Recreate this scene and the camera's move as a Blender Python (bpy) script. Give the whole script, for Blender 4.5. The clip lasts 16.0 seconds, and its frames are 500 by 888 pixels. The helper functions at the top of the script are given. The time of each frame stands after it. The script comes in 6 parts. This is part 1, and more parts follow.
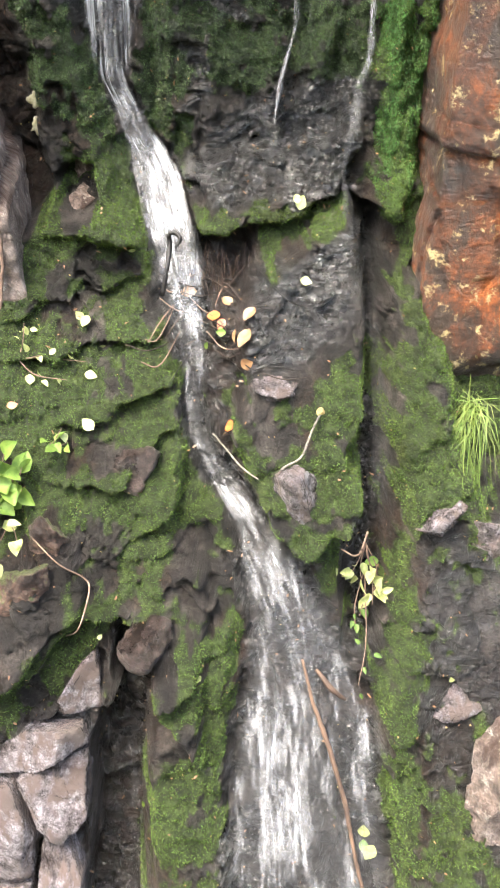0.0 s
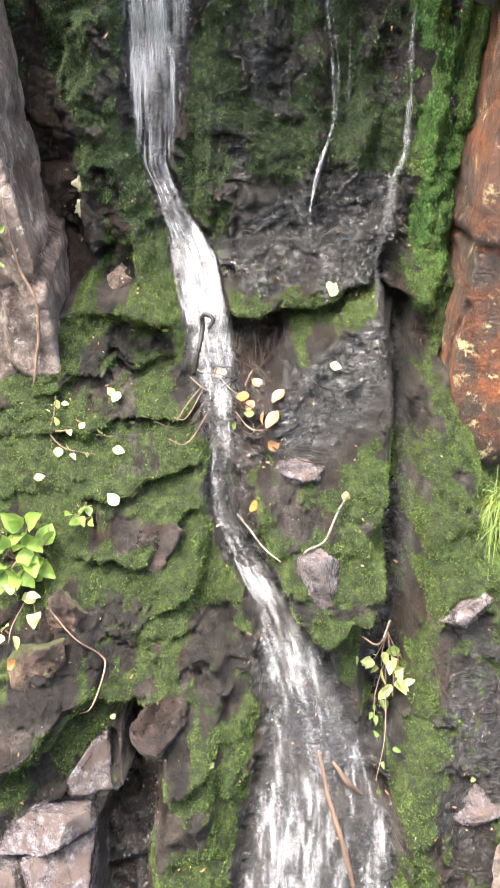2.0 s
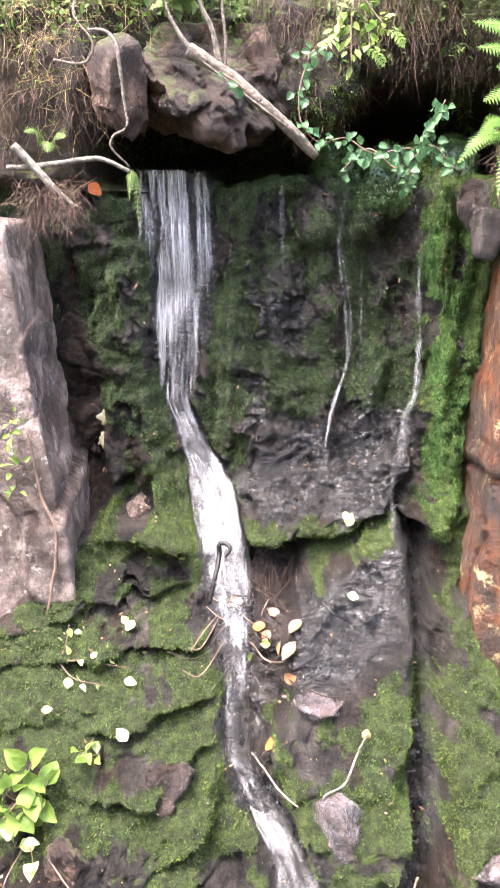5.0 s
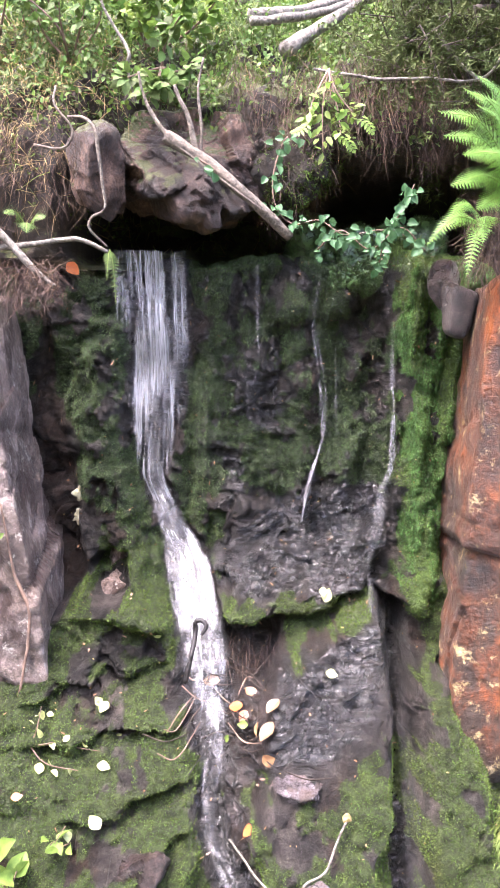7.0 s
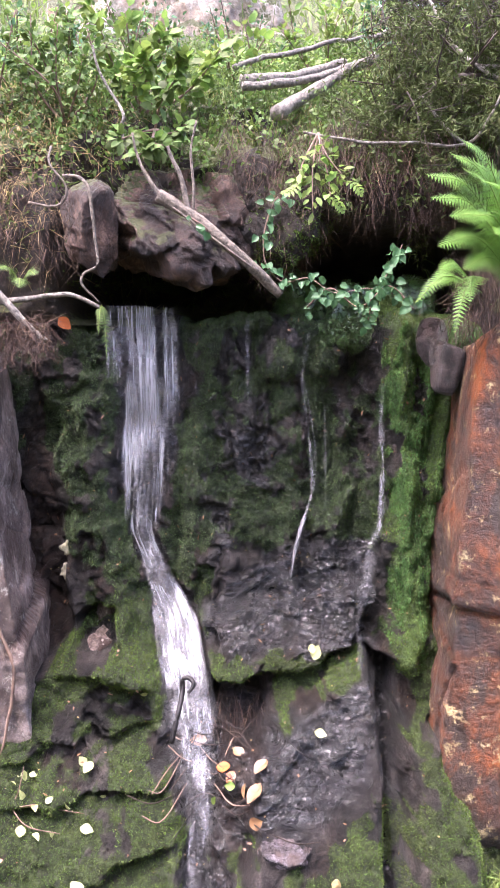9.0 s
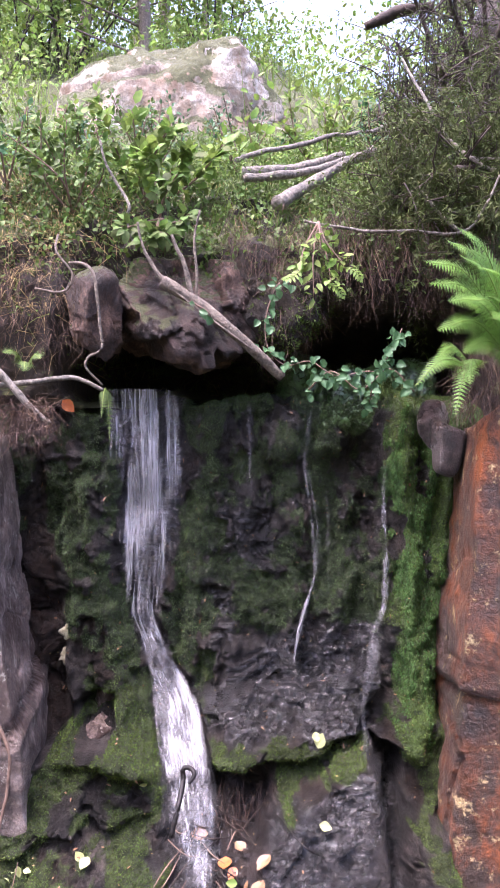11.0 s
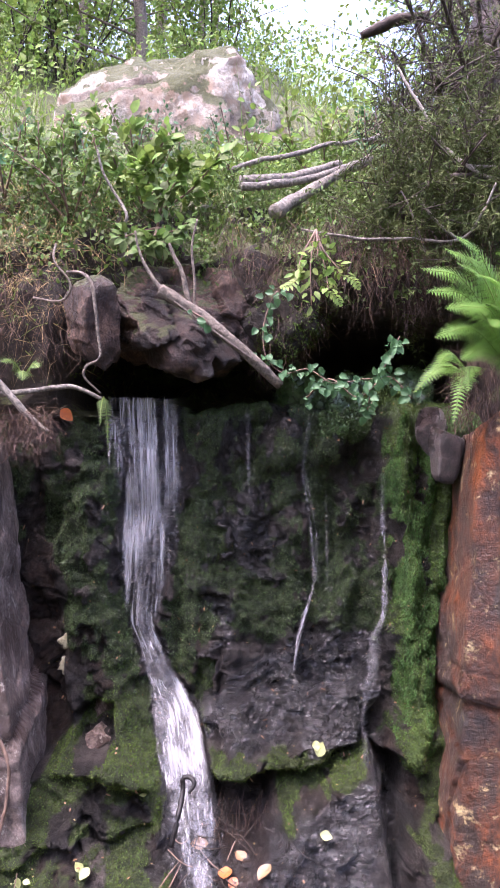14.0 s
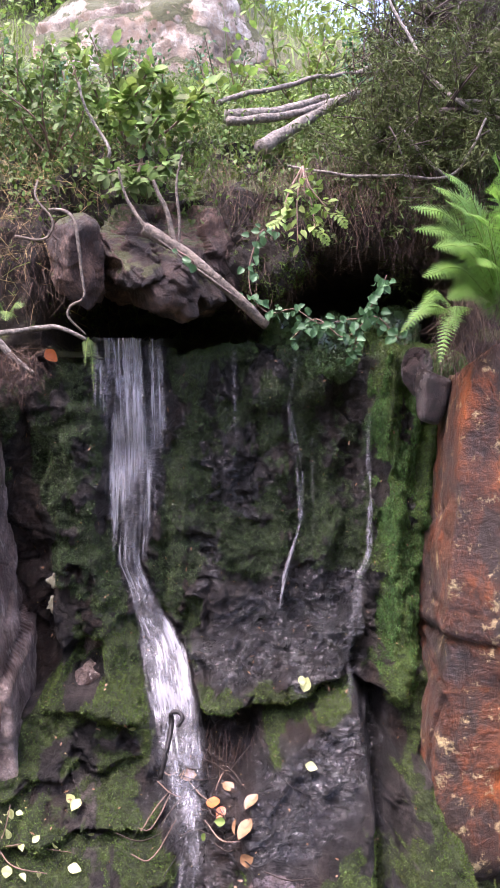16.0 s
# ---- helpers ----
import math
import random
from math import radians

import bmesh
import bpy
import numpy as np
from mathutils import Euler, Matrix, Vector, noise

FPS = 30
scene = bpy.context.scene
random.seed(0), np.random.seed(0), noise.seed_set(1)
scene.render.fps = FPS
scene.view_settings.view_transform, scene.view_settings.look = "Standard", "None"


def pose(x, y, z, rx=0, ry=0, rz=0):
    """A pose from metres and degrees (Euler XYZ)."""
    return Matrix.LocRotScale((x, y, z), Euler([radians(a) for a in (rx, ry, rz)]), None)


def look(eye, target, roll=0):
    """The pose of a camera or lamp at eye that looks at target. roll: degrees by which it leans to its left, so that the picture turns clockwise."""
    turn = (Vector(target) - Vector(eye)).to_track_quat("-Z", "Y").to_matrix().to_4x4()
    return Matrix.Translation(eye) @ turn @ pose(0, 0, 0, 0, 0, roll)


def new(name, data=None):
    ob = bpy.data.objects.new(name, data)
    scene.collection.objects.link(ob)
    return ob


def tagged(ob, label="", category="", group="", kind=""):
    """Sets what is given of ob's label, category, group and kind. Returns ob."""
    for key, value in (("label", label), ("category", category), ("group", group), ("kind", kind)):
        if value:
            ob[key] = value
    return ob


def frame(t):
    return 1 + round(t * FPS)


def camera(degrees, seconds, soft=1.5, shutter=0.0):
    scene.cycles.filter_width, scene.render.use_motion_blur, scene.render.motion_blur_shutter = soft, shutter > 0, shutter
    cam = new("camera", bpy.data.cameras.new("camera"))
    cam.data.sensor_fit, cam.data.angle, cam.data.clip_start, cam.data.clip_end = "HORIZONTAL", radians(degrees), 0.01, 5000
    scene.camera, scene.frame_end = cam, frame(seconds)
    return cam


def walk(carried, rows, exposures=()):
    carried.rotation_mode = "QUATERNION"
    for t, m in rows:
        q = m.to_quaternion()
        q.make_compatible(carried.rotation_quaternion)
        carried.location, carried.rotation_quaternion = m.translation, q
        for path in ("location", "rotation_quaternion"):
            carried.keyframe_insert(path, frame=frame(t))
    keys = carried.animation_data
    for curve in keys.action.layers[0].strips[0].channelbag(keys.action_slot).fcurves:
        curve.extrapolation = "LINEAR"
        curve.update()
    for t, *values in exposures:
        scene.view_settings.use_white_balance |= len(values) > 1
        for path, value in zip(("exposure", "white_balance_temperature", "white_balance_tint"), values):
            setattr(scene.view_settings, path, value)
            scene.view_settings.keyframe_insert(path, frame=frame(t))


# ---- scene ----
LENS = 2 * math.degrees(math.atan(441.5 / 1580))
cam = camera(LENS, 16.0, soft=1.2, shutter=0.4)
EYE = Vector((0.0, 0.0, 1.6))
# seconds, yaw to the left, pitch up, roll (degrees)
TURNS = [
    (0.0, -1.86, -32.40, 0.29),
    (0.5, -0.19, -31.20, -0.26),
    (1.0, 1.14, -30.48, -0.49),
    (1.5, 0.48, -29.05, 0.63),
    (2.0, 0.11, -27.25, 1.64),
    (2.5, 0.66, -25.26, 1.47),
    (3.0, 0.73, -22.75, 1.60),
    (3.5, 1.05, -20.07, 1.62),
    (4.0, 1.66, -17.17, 1.54),
    (6.5, 1.18, -8.81, 1.65),
    (7.0, 0.26, -7.86, 1.60),
    (7.5, -0.01, -7.11, 1.65),
    (8.0, -0.19, -6.18, 1.82),
    (8.5, -0.38, -5.29, 1.98),
    (9.0, -0.31, -4.33, 2.03),
    (11.5, 0.05, 2.07, 1.95),
    (12.0, 0.05, 3.03, 1.96),
    (12.5, -0.02, 3.60, 1.93),
    (13.0, -0.18, 3.28, 1.83),
    (13.5, -0.16, 2.46, 1.74),
    (14.0, -0.07, 1.41, 1.69),
    (14.5, -0.11, 0.13, 1.63),
    (15.0, -0.41, -0.93, 1.70),
    (15.5, -0.77, -1.65, 1.68),
    (16.0, -1.06, -2.35, 1.57),
]


def aim(yaw, pitch, roll):
    a, b = radians(yaw), radians(pitch)
    ahead = Vector((-math.sin(a) * math.cos(b), math.cos(a) * math.cos(b), math.sin(b)))
    return look(EYE, EYE + ahead, roll)


EXPOSURES = [(0.0, 3.6, 6600, 5), (4.0, 4.05, 6500, 14), (6.5, 4.0, 6200, 23), (9.0, 3.5, 6050, 29), (11.5, 3.13, 5950, 34), (13.5, 3.07, 5950, 34), (16.0, 3.0, 6050, 33)]
walk(cam, [(t, aim(*turn)) for t, *turn in TURNS], EXPOSURES)

# ---- sky and sun ----
world = bpy.data.worlds.new("sky")
scene.world = world
world.use_nodes = True
wn = world.node_tree
sky = wn.nodes.new("ShaderNodeTexSky")
sky.sky_type, sky.sun_disc = "NISHITA", False
sky.sun_elevation, sky.sun_rotation = radians(70), radians(-123)
sky.air_density, sky.dust_density = 1.0, 6.0
wn.nodes["Background"].inputs["Strength"].default_value = 0.14
wn.links.new(sky.outputs["Color"], wn.nodes["Background"].inputs["Color"])
sun = new("sun", bpy.data.lights.new("sun", "SUN"))
sun.data.energy, sun.data.angle, sun.data.color = 0.55, radians(12), (1.0, 0.97, 0.92)
sun.matrix_world = look((-3.6, 0.6, 13), (0, 3, 1))
tagged(sun, kind="structure")


# ---- shapes of the ground, in numpy ----
def vnoise(p, seed=0):
    """Smooth value noise in 0..1 at rows of x, y, z."""
    p = np.asarray(p, float)
    i = np.floor(p).astype(np.int64)
    f = p - i
    f = f * f * (3 - 2 * f)
    out = 0
    for dx in (0, 1):
        for dy in (0, 1):
            for dz in (0, 1):
                n = ((i[:, 0] + dx) * 374761393 + (i[:, 1] + dy) * 668265263 + (i[:, 2] + dz) * 1274126177 + seed * 974711) & 0xFFFFFFFF
                n = ((n ^ (n >> 13)) * 1103515245) & 0xFFFFFFFF
                n = ((n ^ (n >> 16)) * 2246822519) & 0xFFFFFFFF
                v = ((n ^ (n >> 15)) & 0xFFFFFF) / 0xFFFFFF
                w = (f[:, 0] if dx else 1 - f[:, 0]) * (f[:, 1] if dy else 1 - f[:, 1]) * (f[:, 2] if dz else 1 - f[:, 2])
                out = out + v * w
    return out


def fbm(p, octaves=4, seed=0, gain=0.5):
    """Fractal noise about 0, in about -0.5..0.5."""
    p, out, amp, total = np.asarray(p, float), 0, 1.0, 0
    for k in range(octaves):
        out = out + amp * (vnoise(p * 2.03**k, seed + 7 * k) - 0.5)
        total += amp
        amp *= gain
    return out / total * 1.6


def sstep(a, b, v):
    t = np.clip((np.asarray(v, float) - a) / (b - a), 0, 1)
    return t * t * (3 - 2 * t)


def inside(x, z, poly):
    """Signed distance to a polygon in the x, z plane, positive inside."""
    poly = np.asarray(poly, float)
    best, odd = np.full(len(x), 1e9), np.zeros(len(x), bool)
    for (ax, az), (bx, bz) in zip(poly, np.roll(poly, -1, 0)):
        ex, ez = bx - ax, bz - az
        t = np.clip(((x - ax) * ex + (z - az) * ez) / (ex * ex + ez * ez + 1e-12), 0, 1)
        best = np.minimum(best, np.hypot(x - ax - t * ex, z - az - t * ez))
        cross = (az > z) != (bz > z)
        odd ^= cross & (x < ax + (z - az) * ex / (ez if abs(ez) > 1e-9 else 1e-9))
    return np.where(odd, best, -best)


def cells(u, v, seed=0):
    """Broken blocks in a plane: the offset and tilt of the nearest block, and how near its crack is."""
    i, j = np.floor(u).astype(np.int64), np.floor(v).astype(np.int64)
    f1, f2, out = np.full(len(u), 9.0), np.full(len(u), 9.0), np.zeros(len(u))
    for di in (-1, 0, 1):
        for dj in (-1, 0, 1):
            a, b = i + di, j + dj
            h = []
            for k in range(5):
                n = (a * 73856093 + b * 19349663 + (seed * 5 + k) * 83492791) & 0xFFFFFFFF
                n = ((n ^ (n >> 13)) * 1103515245) & 0xFFFFFFFF
                n = ((n ^ (n >> 16)) * 2246822519) & 0xFFFFFFFF
                h.append(((n ^ (n >> 15)) & 0xFFFF) / 0xFFFF)
            du, dv = u - a - h[0], v - b - h[1]
            d = np.hypot(du, dv)
            o = (h[2] - 0.5) + 0.9 * (h[3] - 0.5) * du + 0.9 * (h[4] - 0.5) * dv
            nearer = d < f1
            f2 = np.where(nearer, f1, np.minimum(f2, d))
            out = np.where(nearer, o, out)
            f1 = np.where(nearer, d, f1)
    return out, f2 - f1


PROFILE_Z = [-3.0, -0.75, -0.15, 0.57, 0.75, 0.92, 1.4, 1.76, 3.0]
PROFILE_Y = [0.6, 1.45, 1.78, 2.36, 2.5, 2.68, 2.75, 2.75, 2.75]
# outlines of the face's forms, in x, z
LEFT_SLOPE = [(-0.62, 0.74), (-0.30, 0.79), (-0.235, 0.70), (-0.16, 0.52), (-0.135, 0.3), (-0.14, 0.12), (-0.06, -0.02), (-0.08, -0.4), (-0.2, -0.3), (-0.3, -0.06), (-0.75, -0.3), (-0.9, 0.3)]
FLANK = [(-0.53, 1.62), (-0.43, 1.57), (-0.385, 1.2), (-0.31, 0.95), (-0.25, 0.72), (-0.5, 0.75), (-0.51, 1.1)]
BOX_RECESS = [(-0.48, 0.88), (-0.43, 0.9), (-0.35, 0.89), (-0.35, 0.79), (-0.43, 0.78), (-0.48, 0.8)]
BROWN_COLUMN = [(-0.66, 1.62), (-0.58, 1.39), (-0.54, 1.11), (-0.5, 0.8), (-0.56, 0.76), (-0.66, 0.8), (-0.7, 1.19)]
LEDGE = [(-0.13, 0.89), (-0.01, 0.915), (0.15, 0.925), (0.29, 0.97), (0.38, 1.04), (0.39, 0.91), (0.35, 0.8), (0.22, 0.77), (0.12, 0.76), (-0.03, 0.77), (-0.1, 0.81)]
LEDGE_TOP = [(-0.14, 0.905), (0.0, 0.94), (0.15, 0.95), (0.17, 0.83), (0.0, 0.815), (-0.11, 0.83)]
LEDGE_FRINGE = [(-0.11, 0.83), (0.06, 0.815), (0.17, 0.81), (0.2, 0.77), (0.1, 0.745), (-0.04, 0.75)]
UNDERCUT = [(-0.05, 0.755), (0.1, 0.745), (0.09, 0.68), (0.06, 0.61), (-0.04, 0.61), (-0.06, 0.69)]
SLAB = [(0.11, 0.65), (0.28, 0.735), (0.385, 0.785), (0.39, 0.69), (0.38, 0.56), (0.36, 0.43), (0.345, 0.27), (0.36, 0.2), (0.3, 0.07), (0.22, 0.05), (0.16, 0.09), (0.07, 0.2), (0.03, 0.34), (0.06, 0.47), (0.07, 0.57)]
SHOULDER = [(0.07, 0.75), (0.2, 0.775), (0.37, 0.81), (0.31, 0.745), (0.16, 0.675), (0.09, 0.64)]
SLAB_WET = [(0.1, 0.66), (0.28, 0.75), (0.4, 0.8), (0.4, 0.63), (0.34, 0.58), (0.25, 0.49), (0.08, 0.44), (0.05, 0.57)]
SLAB_MOSS = [(0.25, 0.47), (0.36, 0.58), (0.36, 0.2), (0.3, 0.07), (0.2, 0.05), (0.1, 0.2), (0.1, 0.38)]
GULLY = [(0.39, 0.79), (0.45, 0.78), (0.43, 0.56), (0.44, 0.43), (0.465, 0.25), (0.43, 0.13), (0.42, 0.0), (0.4, -0.25), (0.34, -0.2), (0.31, 0.04), (0.36, 0.19), (0.375, 0.3), (0.385, 0.56)]
FRESH_RIDGE = [(0.41, 1.78), (0.70, 1.78), (0.65, 1.42), (0.61, 1.26), (0.56, 1.06), (0.535, 0.86), (0.5, 0.78), (0.455, 0.78), (0.46, 0.97), (0.45, 1.31)]
RIGHT_BANK = [(0.46, 0.62), (0.9, 0.62), (1.0, -1.0), (0.5, -1.0), (0.44, -0.4), (0.485, 0.05), (0.49, 0.25)]
RUST_SEAT = [(0.53, 0.62), (0.62, 0.42), (0.71, 0.13), (1.05, 0.08), (1.05, 0.75)]
HOLE = [(-0.31, -0.09), (-0.28, -0.08), (-0.22, -0.18), (-0.22, -0.26), (-0.15, -0.36), (-0.22, -0.39), (-0.24, -0.62), (-0.28, -1.1), (-0.43, -1.1), (-0.375, -0.48), (-0.35, -0.35), (-0.29, -0.29), (-0.33, -0.21)]
LOWER_BULGE = [(-0.22, -0.2), (0.0, -0.1), (0.02, -0.4), (-0.04, -1.1), (-0.24, -1.1)]
FILM = [(0.14, 1.1), (0.26, 1.12), (0.4, 1.12), (0.39, 0.8), (0.25, 0.77), (0.2, 0.79), (0.15, 0.9), (-0.06, 0.92), (-0.05, 0.97)]
BARE_FOOT = [(0.55, 0.12), (0.72, 0.13), (1.0, 0.0), (1.0, -1.1), (0.57, -1.1), (0.53, -0.49), (0.5, -0.28), (0.53, -0.03)]
WET_CORNER = [(-0.48, -0.33), (-0.36, -0.19), (-0.34, -0.33), (-0.37, -0.5), (-0.42, -1.1), (-0.95, -1.1), (-0.85, -0.42), (-0.62, -0.37)]
BROKEN_ROCK = [(-0.54, 0.19), (-0.46, 0.18), (-0.41, 0.1), (-0.4, -0.06), (-0.49, -0.1), (-0.66, -0.2), (-0.68, -0.06), (-0.55, -0.04)]
DEBRIS_BED = [(-0.06, 0.6), (0.06, 0.6), (0.05, 0.45), (0.02, 0.34), (0.06, 0.22), (0.0, 0.25), (-0.06, 0.4)]
DARK_BAND = [(-0.11, 1.46), (-0.03, 1.44), (0.08, 1.42), (0.09, 1.24), (-0.02, 1.18), (-0.04, 1.04), (-0.11, 1.04)]
# outline; metres towards the viewer; softness of its edge
RELIEF = [(LEFT_SLOPE, 0.09, 0.02), (FLANK, 0.075, 0.025), (BOX_RECESS, -0.09, 0.012), (BROWN_COLUMN, -0.05, 0.02), (LEDGE, 0.10, 0.014), (UNDERCUT, -0.11, 0.015), (SLAB, 0.13, 0.016), (GULLY, -0.13, 0.016),
          (FRESH_RIDGE, 0.13, 0.03), (RIGHT_BANK, 0.08, 0.025), (RUST_SEAT, -0.22, 0.03), (HOLE, -0.2, 0.014), (LOWER_BULGE, 0.05, 0.03), (BROKEN_ROCK, 0.05, 0.015), (WET_CORNER, -0.05, 0.015)]
# swellings of moss on the upright wall: x, z, half width, half height, metres
PODS = [(0.30, 1.2, 0.034, 0.13, 0.05), (0.325, 1.49, 0.04, 0.10, 0.06), (0.26, 1.66, 0.07, 0.09, 0.07), (0.09, 1.65, 0.07, 0.08, 0.05), (-0.07, 1.66, 0.07, 0.07, 0.04), (0.0, 1.5, 0.05, 0.12, 0.03), (0.36, 0.98, 0.05, 0.05, 0.04), (-0.1, 1.12, 0.09, 0.2, 0.02)]
FALL_Z = [1.8, 1.53, 1.29, 1.12, 0.98, 0.86, 0.65, 0.54, 0.44, 0.366, 0.29, 0.19, 0.087, -0.005, -0.135, -0.3, -0.5, -0.78]
FALL_L = [-0.424, -0.387, -0.357, -0.343, -0.286, -0.243, -0.197, -0.153, -0.114, -0.115, -0.107, -0.045, 0.032, 0.045, 0.059, 0.033, -0.005, -0.028]
FALL_R = [-0.226, -0.218, -0.235, -0.273, -0.199, -0.115, -0.052, -0.049, -0.05, -0.075, -0.06, 0.033, 0.125, 0.201, 0.29, 0.385, 0.41, 0.447]


def along(values, z):
    """A value of the main fall at height z."""
    return np.interp(z, FALL_Z[::-1], values[::-1])


def zone(x, z, outline, soft=0.03):
    return sstep(-soft, soft, inside(x, z, outline))


def moss_level(x, z):
    """How much moss there is at x, z: cover of the broad zones, and its patches."""
    p = np.stack([x, 0 * x, z], 1)
    wx, wz = x + 0.10 * fbm(p * 8, 4, 171), z + 0.10 * fbm(p * 8, 4, 175)
    moss = 0.54 + 0.95 * fbm(p * 5, 4, 71) + 0.75 * fbm(p * 19, 3, 72) + 0.5 * fbm(p * 50, 3, 73)
    for outline, weight in ((SLAB_WET, -0.75), (LEDGE_TOP, -0.55), (FILM, -0.6), (UNDERCUT, -1.0), (GULLY, -0.38), (HOLE, -1.2), (BOX_RECESS, -0.8), (BROWN_COLUMN, -0.75), (BARE_FOOT, -0.36), (WET_CORNER, -1.1),
                            (BROKEN_ROCK, -0.5), (DEBRIS_BED, -0.8), (DARK_BAND, -0.35), (SHOULDER, 0.75), (SLAB_MOSS, 0.18), (RIGHT_BANK, 0.14), (LEDGE_FRINGE, 0.26), (FRESH_RIDGE, 0.45), (LOWER_BULGE, 0.15), (FLANK, 0.3)):
        moss = moss + weight * zone(wx, wz, outline)
    moss = moss - 0.75 * np.maximum(fbm(np.stack([(x - 0.06 * z) * 30, 0 * x, z * 2.4], 1), 3, 23), -0.1) * sstep(0.85, 1.0, z)
    left, right = along(FALL_L, z), along(FALL_R, z)
    return moss - 0.9 * (1 - sstep(-0.02, 0.03, np.maximum(left - x, x - right)))


def face_y(x, z, fine=True):
    """How far off the rock face stands at x, z."""
    x, z = np.atleast_1d(np.asarray(x, float)), np.atleast_1d(np.asarray(z, float))
    y = np.interp(z, PROFILE_Z, PROFILE_Y)
    p = np.stack([x, 0 * x, z], 1)
    wx, wz = x + 0.07 * fbm(p * 7, 4, 3), z + 0.07 * fbm(p * 7, 4, 5)
    for poly, out, soft in RELIEF:
        y = y - out * sstep(-soft, soft, inside(wx, wz, poly))
    for cx, cz, rx, rz, out in PODS:
        y = y - out * (1 - sstep(0.2, 1.2, np.hypot((wx - cx) / rx, (wz - cz) / rz)))
    left, right = along(FALL_L, z), along(FALL_R, z)
    mid, half = (left + right) / 2, (right - left) / 2
    y = y + 0.045 * (1 - sstep(0.7, 1.5, np.abs(x - mid) / np.maximum(half, 0.03)))
    # tilted beds of the rock that end in small overhangs, and the ribs of the upright wall
    low = 1 - sstep(0.75, 0.95, z)
    tilt = np.where(x < 0, 0.32, -0.2)
    bed = (wz + tilt * np.abs(wx)) * 7.5 + 1.3 * fbm(p * 3.2, 2, 11)
    saw = bed % 1
    saw = saw * (1 - sstep(0.86, 1.0, saw))
    y = y + 0.05 * saw * sstep(-0.15, 0.25, fbm(p * 4, 2, 13)) * zone(x, z, LEFT_SLOPE, 0.05) + 0.010 * saw
    ribs = fbm(np.stack([x * 15, 0 * x, z * 1.8], 1), 3, 21)
    y = y + 0.06 * ribs * (1 - low) * sstep(-0.25, -0.2, x)
    strands = fbm(np.stack([(x - 0.06 * z) * 30, 0 * x, z * 2.4], 1), 3, 23)
    y = y + 0.07 * strands * zone(x, z, FRESH_RIDGE, 0.04)
    y = y + 0.08 * fbm(p * 3.1, 2, 31)
    if fine:
        bare = 1 - sstep(0.3, 0.55, moss_level(x, z))
        b1, c1 = cells(wx * 8 + 0.5 * wz * 8, wz * 8, 3)
        b2, c2 = cells(wx * 21 + wz * 9, wz * 21, 5)
        flat = np.maximum(zone(x, z, SLAB), zone(x, z, FILM))
        y = y + (0.35 + 0.65 * bare) * (1 - 0.75 * flat) * (1 - 0.4 * zone(x, z, BARE_FOOT)) * (0.032 * b1 + 0.014 * (1 - sstep(0.0, 0.09, c1)) + 0.012 * b2 + 0.006 * (1 - sstep(0, 0.12, c2)))
        # soft pillows of moss, and the wavy grain of the bare wet slab
        y = y + (1 - bare) * (0.030 * fbm(p * 17, 4, 41) + 0.018 * fbm(p * 46, 3, 51))
        u, v = 0.87 * x + 0.5 * z, 0.87 * z - 0.5 * x
        grain = fbm(np.stack([u * 15, 0 * x, v * 52 + 2.0 * fbm(p * 9, 2, 45)], 1), 3, 43)
        y = y + bare * (0.018 * fbm(p * 26, 4, 47) + 0.026 * grain * np.maximum(zone(x, z, SLAB_WET), np.maximum(zone(x, z, LEDGE_TOP), zone(x, z, FILM))))
    far = sstep(0.9, 2.5, np.abs(x))
    return y - far * 0.25 + far * 0.8 * fbm(p * 0.9, 3, 61)
# ---- end of the shapes ----


# ---- materials ----
def nodes_of(name):
    m = bpy.data.materials.new(name)
    m.use_nodes = True
    return m, m.node_tree, m.node_tree.nodes["Principled BSDF"]


def node(tree, kind, **values):
    n = tree.nodes.new("ShaderNode" + kind)
    for key, value in values.items():
        n.inputs[key].default_value = value
    return n


def ramp(tree, source, stops):
    r = tree.nodes.new("ShaderNodeValToRGB")
    while len(r.color_ramp.elements) < len(stops):
        r.color_ramp.elements.new(0.5)
    for e, (at, colour) in zip(r.color_ramp.elements, stops):
        e.position, e.color = at, (*colour, 1) if len(colour) == 3 else colour
    tree.links.new(source, r.inputs[0])
    return r.outputs[0]


def grey(tree, source, a, b):
    return ramp(tree, source, [(a, (0, 0, 0)), (b, (1, 1, 1))])


def noise_of(tree, scale, detail=6.0, rough=0.6, stretch=None, distort=0.0, coord="Object", turn=0.0):
    co = tree.nodes.new("ShaderNodeTexCoord").outputs[coord]
    if stretch:
        mp = tree.nodes.new("ShaderNodeMapping")
        mp.inputs["Scale"].default_value = stretch
        mp.inputs["Rotation"].default_value = (0, turn, 0)
        tree.links.new(co, mp.inputs[0])
        co = mp.outputs[0]
    n = node(tree, "TexNoise", Scale=scale, Detail=detail, Roughness=rough, Distortion=distort)
    tree.links.new(co, n.inputs["Vector"])
    return n.outputs["Fac"]


def mixed(tree, fac, a, b, blend="MIX"):
    m = tree.nodes.new("ShaderNodeMix")
    m.data_type, m.blend_type = "RGBA", blend
    for value, at in ((fac, 0), (a, 6), (b, 7)):
        if hasattr(value, "links"):
            tree.links.new(value, m.inputs[at])
        elif isinstance(value, tuple):
            m.inputs[at].default_value = (*value, 1)
        else:
            m.inputs[at].default_value = value
    return m.outputs[2]


